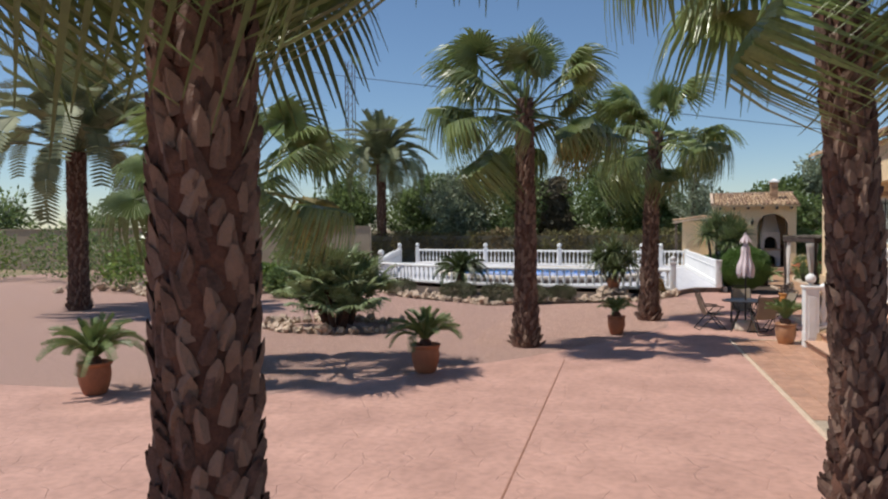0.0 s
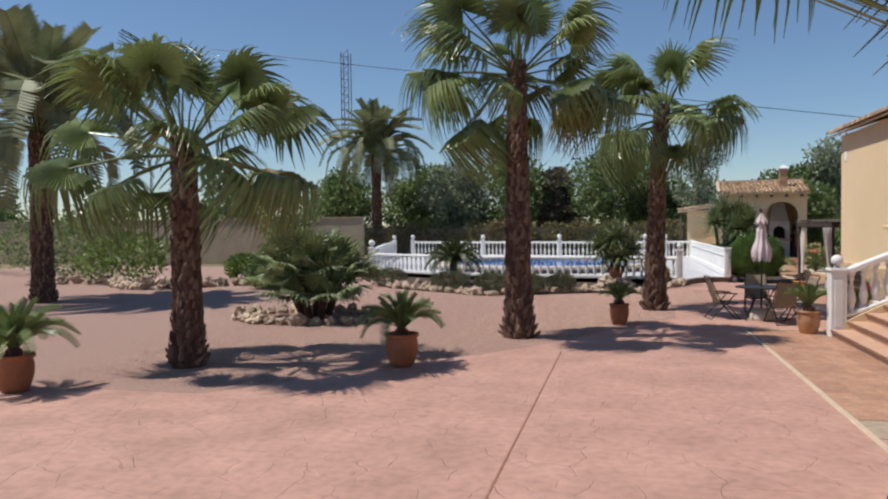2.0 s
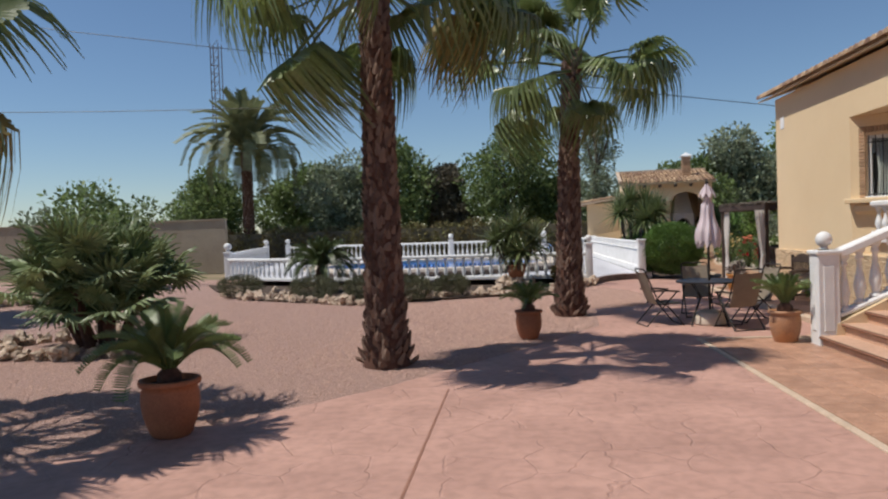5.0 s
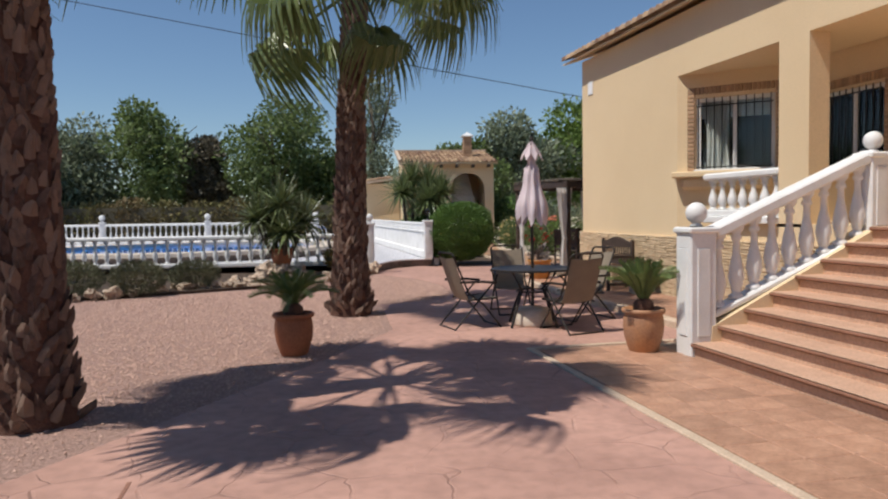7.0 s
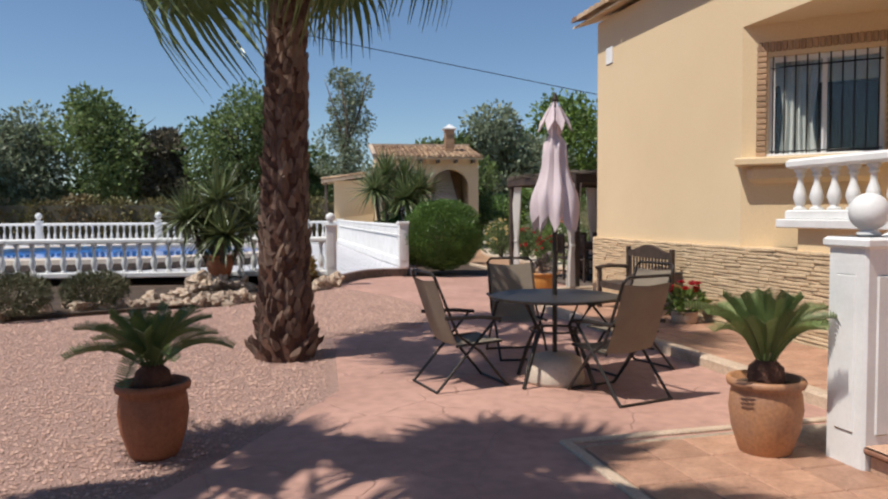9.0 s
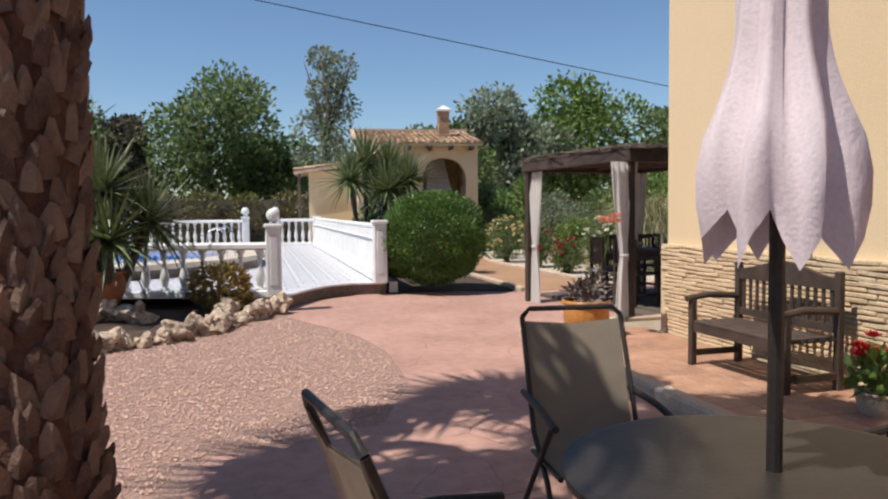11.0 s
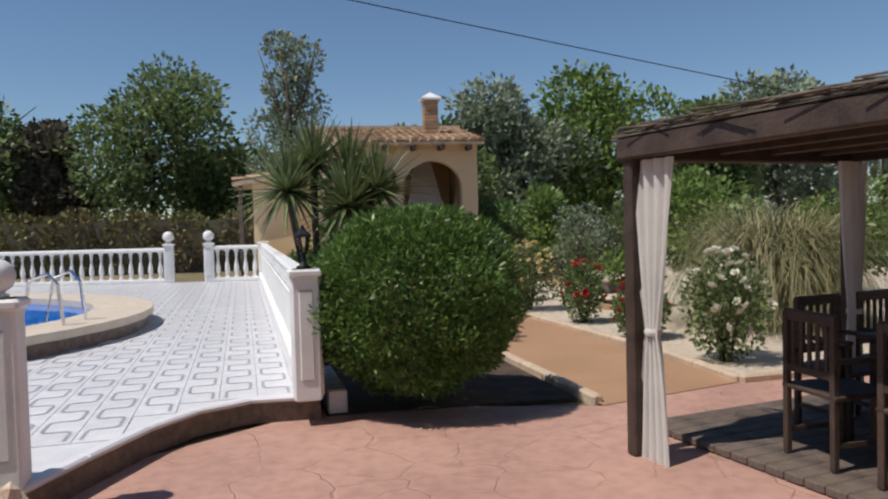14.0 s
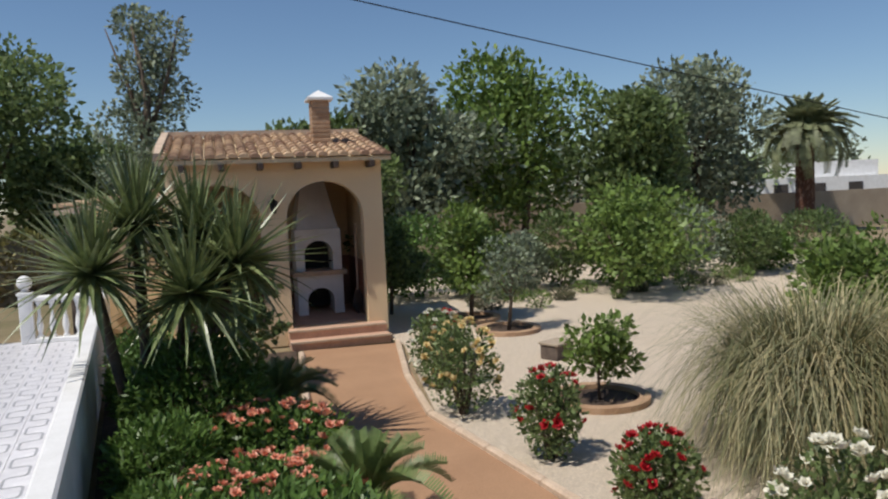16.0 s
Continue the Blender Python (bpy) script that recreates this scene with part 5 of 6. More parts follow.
def wooden_chair(x, y, rz):
    c = thing("dining_chair", "dark stained slatted wooden dining chair", "chair", "dining chairs", PM @ pose(x, y, 0.06, 0, 0, rz))
    for sx in (-0.2, 0.2):
        part("leg", Geo().box((sx, 0.2, 0.215), (0.04, 0.04, 0.43), 0, 0.005), M_WOOD, c); part("back_post", Geo().box((sx, -0.21, 0.45), (0.04, 0.04, 0.9), 0, 0.005), M_WOOD, c)
        part("arm", Geo().box((sx, 0.0, 0.64), (0.05, 0.44, 0.03), 0, 0.008), M_WOOD, c); part("arm_post", Geo().box((sx, 0.19, 0.53), (0.035, 0.035, 0.2)), M_WOOD, c)
        part("stretcher", Geo().box((sx, 0, 0.15), (0.025, 0.38, 0.03)), M_WOOD, c)
    part("seat", Geo().box((0, 0, 0.43), (0.46, 0.46, 0.03), 0, 0.008), M_WOOD, c); part("crest", Geo().box((0, -0.21, 0.88), (0.44, 0.035, 0.07), 0, 0.01), M_WOOD, c); part("rail", Geo().box((0, -0.21, 0.55), (0.4, 0.03, 0.05), 0, 0.006), M_WOOD, c)
    for i in range(5):
        part("slat", Geo().box((-0.14 + i * 0.07, -0.21, 0.72), (0.03, 0.018, 0.3), 0, 0.004), M_WOOD, c)
    return c


for x, y, rz in ((0.92, 1.72, -100), (0.9, 1.08, -84), (1.45, 0.5, 0), (2.05, 0.5, 0), (1.5, 2.15, 180), (2.1, 2.15, 182)):
    wooden_chair(x, y, rz)
tb = thing("dining_table", "dark stained wooden dining table", "table", m=PM @ pose(1.75, 1.32, 0.06))
part("tabletop", Geo().box((0, 0, 0.73), (1.3, 0.85, 0.04), 0, 0.01), M_WOOD, tb); part("apron", Geo().box((0, 0, 0.66), (1.15, 0.7, 0.09)), M_WOOD, tb)
for sx in (-0.56, 0.56):
    for sy in (-0.34, 0.34):
        part("leg", Geo().box((sx, sy, 0.35), (0.08, 0.08, 0.7), 0, 0.008), M_WOOD, tb)
gl = thing("glass_jar", "clear glass storm jar on the table", "jar", m=PM @ pose(1.45, 1.3, 0.81)); part("jar", Geo().lathe([(0.06, 0), (0.1, 0.02), (0.11, 0.12), (0.08, 0.2), (0.09, 0.22)], 16), M_GLASS, gl, smooth=True)

# ---- table, chairs and umbrella on the driveway ----
TM = (6.08, 17.25)
rt = thing("patio_table", "round dark metal patio table", "table", m=pose(*TM, 0))
part("tabletop", Geo().lathe([(0.02, 0.70), (0.5, 0.70), (0.53, 0.705), (0.53, 0.725), (0.5, 0.73), (0.02, 0.73)], 36), M_METAL, rt, "smoked top in metal rim", smooth=False)
for i in range(4):
    a = i * 90 + 30; part("leg", Geo().tube([(0.4, 0, 0.0), (0.3, 0, 0.25), (0.2, 0, 0.45), (0.38, 0, 0.7)], 0.017, 8), M_METAL, rt, m=pose(0, 0, 0, 0, 0, a))
part("ring", Geo().tube([(0.21 * math.cos(k * 0.524), 0.21 * math.sin(k * 0.524), 0.44) for k in range(13)], 0.01, 6), M_METAL, rt)
um = thing("umbrella", "closed faded lilac umbrella through the table", "umbrella", m=pose(*TM, 0))
part("pole", Geo().tube([(0, 0, 0.2), (0, 0, 2.32)], 0.02, 10), M_METAL, um)
g = Geo(); vs = []; NU, KU = 32, 12
for j in range(KU + 1):
    t = j / KU; rr = 0.045 + 0.105 * min(1, t * 1.3) - (0.06 * math.exp(-((t - 0.22) / 0.08) ** 2)) + 0.02 * math.sin(t * 9)
    vs += [((rr * (1 + 0.24 * math.cos(8 * k * 2 * math.pi / NU + t * 2))) * math.cos(2 * math.pi * k / NU), (rr * (1 + 0.24 * math.cos(8 * k * 2 * math.pi / NU + t * 2))) * math.sin(2 * math.pi * k / NU), 2.27 - 0.95 * t + 0.07 * math.cos(8 * k * 2 * math.pi / NU) * t) for k in range(NU)]
part("canopy", g.add(vs, [(j * NU + k, j * NU + (k + 1) % NU, (j + 1) * NU + (k + 1) % NU, (j + 1) * NU + k) for j in range(KU) for k in range(NU)]), M_UMB, um, "folded lilac canvas", True)
g = Geo()
for k in range(8):
    a = k * math.pi / 4; g.add([(0.02 * math.cos(a), 0.02 * math.sin(a), 2.33), (0.12 * math.cos(a - 0.35), 0.12 * math.sin(a - 0.35), 2.16), (0.15 * math.cos(a), 0.15 * math.sin(a), 2.07), (0.12 * math.cos(a + 0.35), 0.12 * math.sin(a + 0.35), 2.16)], [(0, 1, 2), (0, 2, 3)])
part("vent", g, M_UMB, um, "pointed vent flap"); part("finial", Geo().lathe([(0.02, 2.30), (0.028, 2.34), (0.012, 2.39)], 10), M_METAL, um)
ub = thing("parasol_weight", "pale concrete weight holding the umbrella", "weight", m=pose(*TM, 0)); part("block", Geo().lathe([(0.24, 0), (0.25, 0.03), (0.22, 0.2), (0.12, 0.24), (0.05, 0.25)], 20), M_COPING, ub, smooth=True)


def sling_chair(x, y, rz):
    c = thing("folding_chair", "folding bronze metal chair with taupe sling", "chair", "patio chairs", pose(x, y, 0, 0, 0, rz) @ Matrix.Scale(0.89, 4))
    for s in (-0.26, 0.26):
        part("back_frame", Geo().tube([(s, 0.3, 0.0), (s, 0.02, 0.34), (s, -0.2, 0.5), (s, -0.42, 1.02)], 0.0135, 8), M_METAL, c)
        part("leg", Geo().tube([(s * 1.06, -0.42, 0.0), (s * 1.06, -0.05, 0.4), (s * 1.06, 0.16, 0.62)], 0.0135, 8), M_METAL, c)
        part("arm", Geo().tube([(s * 1.07, -0.33, 0.66), (s * 1.07, 0.0, 0.655), (s * 1.07, 0.22, 0.63)], 0.018, 8), M_METAL, c); part("seat_frame", Geo().tube([(s, 0.24, 0.42), (s, -0.22, 0.4)], 0.0125, 8), M_METAL, c)
    part("cross_bar", Geo().tube([(-0.27, 0.3, 0.012), (0.27, 0.3, 0.012)], 0.012, 8), M_METAL, c); part("cross_bar", Geo().tube([(-0.28, -0.42, 0.012), (0.28, -0.42, 0.012)], 0.012, 8), M_METAL, c)
    part("top_bar", Geo().tube([(-0.26, -0.42, 1.02), (-0.22, -0.435, 1.06), (0.22, -0.435, 1.06), (0.26, -0.42, 1.02)], 0.0135, 8), M_METAL, c)
    g = Geo(); prof = [(0.26, 0.43), (0.1, 0.405), (-0.1, 0.395), (-0.2, 0.42), (-0.25, 0.52), (-0.32, 0.72), (-0.39, 0.92), (-0.42, 1.0)]
    for a, b in ((prof[:4], "seat"), (prof[3:], "backrest")):
        g = Geo(); vs = [(s, yy - 0.012 * (1 - abs(s) / 0.25), zz - 0.02 * (1 - abs(s) / 0.25)) for yy, zz in a for s in (-0.25, 0, 0.25)]
        g.add(vs, [(k * 3 + j, k * 3 + j + 1, k * 3 + 4 + j, k * 3 + 3 + j) for k in range(len(a) - 1) for j in range(2)]); k = len(g.v)
        g.add([(v[0], v[1] - 0.006, v[2] - 0.006) for v in vs], [tuple(reversed((kk * 3 + j, kk * 3 + j + 1, kk * 3 + 4 + j, kk * 3 + 3 + j))) for kk in range(len(a) - 1) for j in range(2)])
        part(b, g, M_SLING, c, "taupe woven sling", True)
    return c


for x, y, rz in ((5.35, 17.4, -80), (6.36, 16.75, 14), (6.86, 17.55, 104), (6.17, 18.41, 174)):
    sling_chair(x, y, rz)

bench = thing("garden_bench", "dark wooden garden bench with arched crest", "bench", m=pose(8.66, 20.68, 0, 0, 0, 92))
for s in (-0.55, 0.55):
    part("leg", Geo().box((s, 0.24, 0.31), (0.055, 0.055, 0.62), 0, 0.006), M_WOOD, bench); part("back_post", Geo().box((s, -0.22, 0.46), (0.055, 0.055, 0.92), 0, 0.006), M_WOOD, bench)
    part("arm", Geo().tube([(s, -0.22, 0.63), (s, 0.1, 0.65), (s, 0.3, 0.62)], 0.028, 8), M_WOOD, bench); part("stretcher", Geo().box((s, 0.0, 0.16), (0.035, 0.42, 0.05)), M_WOOD, bench)
for i in range(5):
    part("seat_slat", Geo().box((0, -0.17 + i * 0.095, 0.425), (1.12, 0.08, 0.025), 0, 0.006), M_WOOD, bench)
part("apron", Geo().box((0, 0.24, 0.38), (1.06, 0.025, 0.07)), M_WOOD, bench); part("rail", Geo().box((0, -0.22, 0.5), (1.06, 0.03, 0.06)), M_WOOD, bench)
g = Geo(); xs = np.linspace(-0.53, 0.53, 13)
for a, b in zip(xs, xs[1:]):
    za, zb = 0.87 + 0.09 * math.cos(a * 3.0) ** 2, 0.87 + 0.09 * math.cos(b * 3.0) ** 2
    g.add([(a, -0.24, 0.78), (b, -0.24, 0.78), (b, -0.24, zb), (a, -0.24, za), (a, -0.2, 0.78), (b, -0.2, 0.78), (b, -0.2, zb), (a, -0.2, za)], [(0, 1, 2, 3), (5, 4, 7, 6), (3, 2, 6, 7), (1, 0, 4, 5)])
part("crest", g, M_WOOD, bench, "arched crest rail")
for i in range(13):
    part("slat", Geo().box((-0.48 + i * 0.08, -0.22, 0.65), (0.032, 0.018, 0.3), 0, 0.004), M_WOOD, bench)

op = thing("ochre_pot", "glazed ochre pot with dark succulents", "potted plant", m=pose(8.15, 22.78, 0)); pot(op, 0.44, 0.24, M_OCHREPOT)
part("succulent", leaf_mesh("succulent", [leaves(240, (0, 0, 0.48), (0.2, 0.2, 0.13), 0.1, 0.45, 0.3, 0.3, seed=61), leaves(70, (0.08, 0, 0.63), (0.1, 0.1, 0.1), 0.1, 0.45, 0.3, seed=62)]), mat("grey purple succulent", (0.20, 0.165, 0.145), (0.11, 0.085, 0.08), 0.5, 6, 40, 0.05, vary=0.4, island=True), op, "grey purple fleshy leaves")
part("flower_stem", Geo().tube([(0.1, 0, 0.6), (0.2, -0.06, 0.95), (0.22, -0.1, 1.22)], [0.01, 0.008, 0.006], 6), M_BUSH, op)
for k in range(9):
    part("flower", FLOWER[k % 2], M_OPETAL, op, m=pose(0.22 + 0.09 * math.cos(k * 2.4), -0.1 + 0.09 * math.sin(k * 2.4), 1.24 + 0.03 * (k % 3), 0, 0, k * 40) @ Matrix.Scale(1.1, 4))
pf = thing("flower_pot", "red flowering plant in a small pot", "potted plant", m=pose(8.72, 19.55, 0)); pot(pf, 0.2, 0.16, M_KERB)
part("foliage", leaf_mesh("foliage", [leaves(220, (0, 0, 0.3), (0.2, 0.2, 0.16), 0.11, 0.5, 0.3, 0.4, seed=63)]), M_LEAFL, pf)
for k in range(12):
    part("flower", FLOWER[k % 2], M_RED, pf, m=pose(0.15 * math.cos(k * 2.4), 0.15 * math.sin(k * 2.4), 0.42 + 0.05 * (k % 3), 0, 0, k * 50) @ Matrix.Scale(1.3, 4))
ln = thing("post_lantern", "dark green iron lantern on the terrace post", "lantern", m=pose(6.79, 27.72, 1.23) @ Matrix.Scale(0.75, 4))
part("base", Geo().lathe([(0.075, 0), (0.08, 0.02), (0.03, 0.05), (0.022, 0.14), (0.04, 0.17)], 14), M_IRON, ln, smooth=True); part("glass", Geo().lathe([(0.045, 0.18), (0.075, 0.33)], 6), M_GLASS, ln); part("cap", Geo().lathe([(0.095, 0.33), (0.085, 0.36), (0.03, 0.41), (0.012, 0.46)], 6), M_IRON, ln)
for k in range(6):
    a = k * math.pi / 3; part("rib", Geo().tube([(0.045 * math.cos(a), 0.045 * math.sin(a), 0.17), (0.077 * math.cos(a), 0.077 * math.sin(a), 0.34)], 0.006, 5), M_IRON, ln)

# ---- garden planting ----
for x, y, r, h, fm, nf, lab, sd in ((11.1, 33.85, 0.5, 1.15, M_YPETAL, 44, "bushy rose with cream and yellow blooms", 71), (11.25, 32.0, 0.38, 0.9, M_RED, 16, "rose bush with deep red blooms", 72), (11.25, 30.35, 0.38, 0.72, M_RED, 24, "low rose bush with bright red blooms", 73),
                                    (11.25, 28.6, 0.46, 1.15, M_WPETAL, 36, "rose bush with white blooms", 74), (11.4, 35.3, 0.45, 1.05, M_WPETAL, 26, "tall rose bush with white blooms", 76), (12.1, 36.8, 0.4, 0.8, M_RED, 12, "small red rose bush", 77)):
    shrub("rose_bush", lab, x, y, 0.0, r * 0.95, h, M_LEAF, 2300, 0.06, sd, "rose bushes", 0.55, fm, int(nf * 1.25), 0.06, 9, "rose bush", 0.12, 12, -0.4)
for x, y, h, w, mt, sd, lab in ((12.85, 33.45, 1.12, 0.95, M_LEAFL, 81, "small citrus tree in a round basin"), (14.1, 40.0, 2.5, 1.75, M_LEAFL, 82, "light green fruit tree on the chippings"), (14.15, 38.4, 2.0, 1.3, M_LEAFS, 83, "grey green young fruit tree"), (18.9, 41.2, 2.6, 4.0, M_LEAFL, 84, "broad low fruit tree"), (12.9, 41.8, 2.2, 1.8, M_LEAF, 85, "dark shrubby tree beside the barbecue house"), (16.5, 27.8, 2.6, 2.2, M_LEAFL, 86, "leafy fruit tree beyond the pergola"), (17, 33, 1.9, 2.2, M_LEAFL, 87, "leafy citrus tree behind the grass")):
    tree("fruit_tree", lab, x, y, h, w, mt, 3200 if w > 1.5 else 1000, 0.1 if w < 1.5 else 0.12 if w < 3 else 0.17, sd, "fruit trees", 0.34, 9)
for x, y in ((12.85, 33.45), (14.1, 40.0), (14.15, 38.4)):
    bs = thing("tree_basin", "round stone edged planting basin", "planting basin", "tree basins", pose(x, y, 0.0)); part("rim", ring(0.5, 0.5, 0.64, 0.64, -0.05, 0.09, (0, 0), 24), M_BRICK, bs); part("soil", ring(0.02, 0.02, 0.52, 0.52, -0.05, 0.03, (0, 0), 24), M_SOIL, bs)
blk = thing("valve_box", "small grey concrete irrigation box", "box", m=pose(13.7, 35.85, 0, 0, 0, 20)); part("body", Geo().box((0, 0, 0.12), (0.45, 0.35, 0.26), 0, 0.015), M_GREYWOOD, blk); part("lid", Geo().box((0, 0, 0.265), (0.5, 0.4, 0.04), 0, 0.01), M_BOUND, blk)
g = Geo(); qg = random.Random(12); pg = thing("pampas_grass", "large clump of dry and green pampas grass", "grass clump", m=pose(13.55, 30.7, 0.0))
for i in range(7500):
    a = qg.random() * 6.283; el = math.radians(qg.uniform(68, 88)); L = qg.uniform(1.5, 3.3); b0 = qg.uniform(0, 0.42); sp = qg.uniform(0.04, 0.3); dp = qg.uniform(0.42, 1.3) if L > 2.2 else qg.uniform(0.5, 1.0); tw = qg.uniform(-0.5, 0.5); vs = []
    for t in (0, 0.25, 0.5, 0.7, 0.86, 1.0):
        aa = a + tw * t * t; dr = Vector((math.cos(aa), math.sin(aa), 0)); sd_ = Vector((-math.sin(aa), math.cos(aa), 0)) * 0.0105
        p = dr * (b0 + L * (math.cos(el) * t + sp * t ** 1.7)) + Vector((0, 0, L * (math.sin(el) * t - dp * t ** 3))); p.z = max(p.z, 0.02); vs += [p - sd_ * (1.1 - t), p + sd_ * (1.1 - t)]
    g.add(vs, [(k * 2, k * 2 + 1, k * 2 + 3, k * 2 + 2) for k in range(5)])
part("blade_tuft", g, M_GRASS, pg)
shrub("oleander", "dense green shrub beside the terrace wall", 8.0, 33.7, 0.0, 0.8, 1.3, M_BUSH, 10000, 0.095, 91, "", 0.3)
shrub("oleander", "low dense green shrub", 7.55, 32.3, 0.0, 0.5, 0.9, M_BUSH, 4200, 0.085, 92, "", 0.3)
for x, y, r, h, sd in ((7.45, 30.7, 0.4, 0.85, 96), (7.5, 34.9, 0.45, 1.15, 97), (7.5, 36.4, 0.45, 1.1, 98)):
    shrub("oleander", "dense green shrub hugging the terrace wall", x, y, 0.0, r, h, M_BUSH, 3600, 0.08, sd, "", 0.3)
for x, y, r, h, nf, sd in ((8.25, 31.3, 0.85, 0.68, 130, 93), (8.55, 32.85, 0.75, 0.72, 110, 94)):
    shrub("kalanchoe", "low bed plant covered in orange blooms", x, y, 0.0, r, h, M_BUSH, 3600, 0.075, sd, "orange bed plants", 0.5, M_OPETAL, nf, 0.052, 5)
for x, y, sd in ((9.05, 31.25, 5), (8.95, 34.6, 6)):
    c = thing("cycad", "dark cycad growing in the shrub bed", "cycad", "bed cycads", pose(x, y, 0, 0, 0, sd * 50)); part("stem", Geo().lathe([(0.12, 0), (0.14, 0.1), (0.08, 0.22)], 12), M_TRUNK, c)
    for i in range(30):
        el = 78 - 75 * i / 29; part("frond", CYC[0 if el > 50 else 1 if el > 20 else 2], M_CYCAD, c, m=pose(0, 0, 0.2, 0, 0, i * 137.5) @ pose(0.03, 0, 0, 0, -el, 0) @ Matrix.Scale(1.0, 4))
tree("bed_tree", "small dark leafy tree beside the yucca", 8.5, 36.6, 2.5, 1.7, M_LEAF, 1500, 0.13, 95, "", 0.25, 8)

for i in range(11):
    x = 13.2 + i * 1.35; shrub("hedge_shrub", "dense dark green shrub behind the rose garden", x, 45.6 - 0.13 * x + 0.5 * math.sin(i * 2.2), 0, 1.05 + 0.2 * math.sin(i * 1.3), 1.7 + 0.45 * math.sin(i * 1.9), (M_LEAF, M_BUSH, M_LEAF, M_LEAFS)[i % 4], 2600, 0.14, 300 + i, "garden hedge shrubs", 0.45)
for i in range(16):
    x = 15.0 + (i % 8) * 1.1; y = 41.6 - (i // 8) * 0.8 + 0.35 * math.sin(i * 2.7); shrub("bedding_plant", "low grey green plant on the chippings", x, y, 0, 0.28 + 0.08 * math.sin(i), 0.3 + 0.1 * math.sin(i * 3), (M_DUSTY, M_LEAFL)[i % 2], 350, 0.09, 330 + i, "bedding plants", 0.3, stems=3)

# rock edging and rockery plants
def rock_mesh(seed):
    bm = bmesh.new(); bmesh.ops.create_icosphere(bm, subdivisions=3, radius=0.5); o = seed * 7.3
    for v in bm.verts:
        v.co *= 1 + 0.75 * noise.noise(v.co * 2.1 + Vector((o, 0, 0))) + 0.45 * noise.noise(v.co * 5 + Vector((0, o, 0))) + 0.2 * noise.noise(v.co * 11 + Vector((o, o, 0)))
    me = bpy.data.meshes.new("rock"); bm.to_mesh(me); bm.free(); return me


ROCK = [rock_mesh(i) for i in range(6)]


def rock(x, y, s, z=0.0):
    r = part("rock", ROCK[rnd.randrange(6)], M_ROCK, m=pose(x, y, z + s * 0.28, rnd.uniform(-25, 25), rnd.uniform(-25, 25), rnd.uniform(0, 360)) @ Matrix.Diagonal((s, s * rnd.uniform(0.7, 1), s * rnd.uniform(0.65, 1), 1)))
    tagged(r, "rough ochre limestone rock edging the bed", "rock", "edging rocks")


line = [(5.05, 25.95), (4.65, 25.35), (4.3, 24.55), (3.75, 23.9), (3.1, 23.5), (2.0, 23.35), (0.9, 23.0), (-0.2, 22.2), (-0.9, 22.0), (-2.2, 22.9), (-3.2, 23.6), (-4.5, 24.4), (-5.8, 26.2)]
for a, b in zip(line, line[1:]):
    L = math.dist(a, b); n = max(2, int(L / 0.21))
    for i in range(n):
        u = (i + rnd.random() * 0.5) / n; rock(a[0] + (b[0] - a[0]) * u + rnd.uniform(-0.05, 0.05), a[1] + (b[1] - a[1]) * u + rnd.uniform(-0.06, 0.06), rnd.uniform(0.17, 0.34))
        if rnd.random() < 0.3:
            rock(a[0] + (b[0] - a[0]) * u - 0.1, a[1] + (b[1] - a[1]) * u + 0.35, rnd.uniform(0.2, 0.36), 0.05)
for i in range(9):
    rock(2.5 + rnd.random() * 1.0, 25.2 + rnd.random() * 0.7, rnd.uniform(0.25, 0.42), 0.06)
rock(5.1, 26.0, 0.36)
for i in range(30):
    a = i / 30 * 6.283; rock(-3.9 + 1.75 * math.cos(a), 16.2 + 1.2 * math.sin(a), rnd.uniform(0.2, 0.38))
for x, y, r, h, sd in ((-4.9, 25.3, 0.6, 0.55, 5), (-2.3, 23.75, 0.62, 0.55, 1), (-0.75, 22.75, 0.55, 0.58, 2), (0.4, 22.7, 0.46, 0.56, 3), (1.3, 23.45, 0.44, 0.5, 4)):
    shrub("rosemary", "low rounded grey green herb bush", x, y, 0.04, r, h, M_DUSTY, 5200, 0.075, 100 + sd, "herb bushes", 0.16, shell=0.6, lobes=24)
shrub("photinia", "small bush with coppery orange leaves", 4.35, 26.0, 0.04, 0.4, 0.62, mat("coppery leaves", (0.42, 0.17, 0.055), (0.26, 0.13, 0.045), 0.5, 2, 30, 0.05, trans=0.25, vary=0.4, island=True, col3=(0.17, 0.20, 0.05)), 1100, 0.09, 111, "", 0.45)
c = thing("cycad", "large dark cycad beside the pool balustrade", "cycad", "bed cycads", pose(-2.6, 25.6, 0.05)); part("stem", Geo().lathe([(0.16, 0), (0.18, 0.3), (0.15, 0.65), (0.08, 0.8)], 14), M_TRUNK, c, smooth=True)
for i in range(46):
    el = 80 - 110 * i / 45; part("frond", CYC[0 if el > 50 else 1 if el > 10 else 2], M_CYCADD, c, m=pose(0, 0, 0.75, 0, 0, i * 137.5) @ pose(0.05, 0, 0, 0, -el, 0) @ Matrix.Scale(1.35, 4))
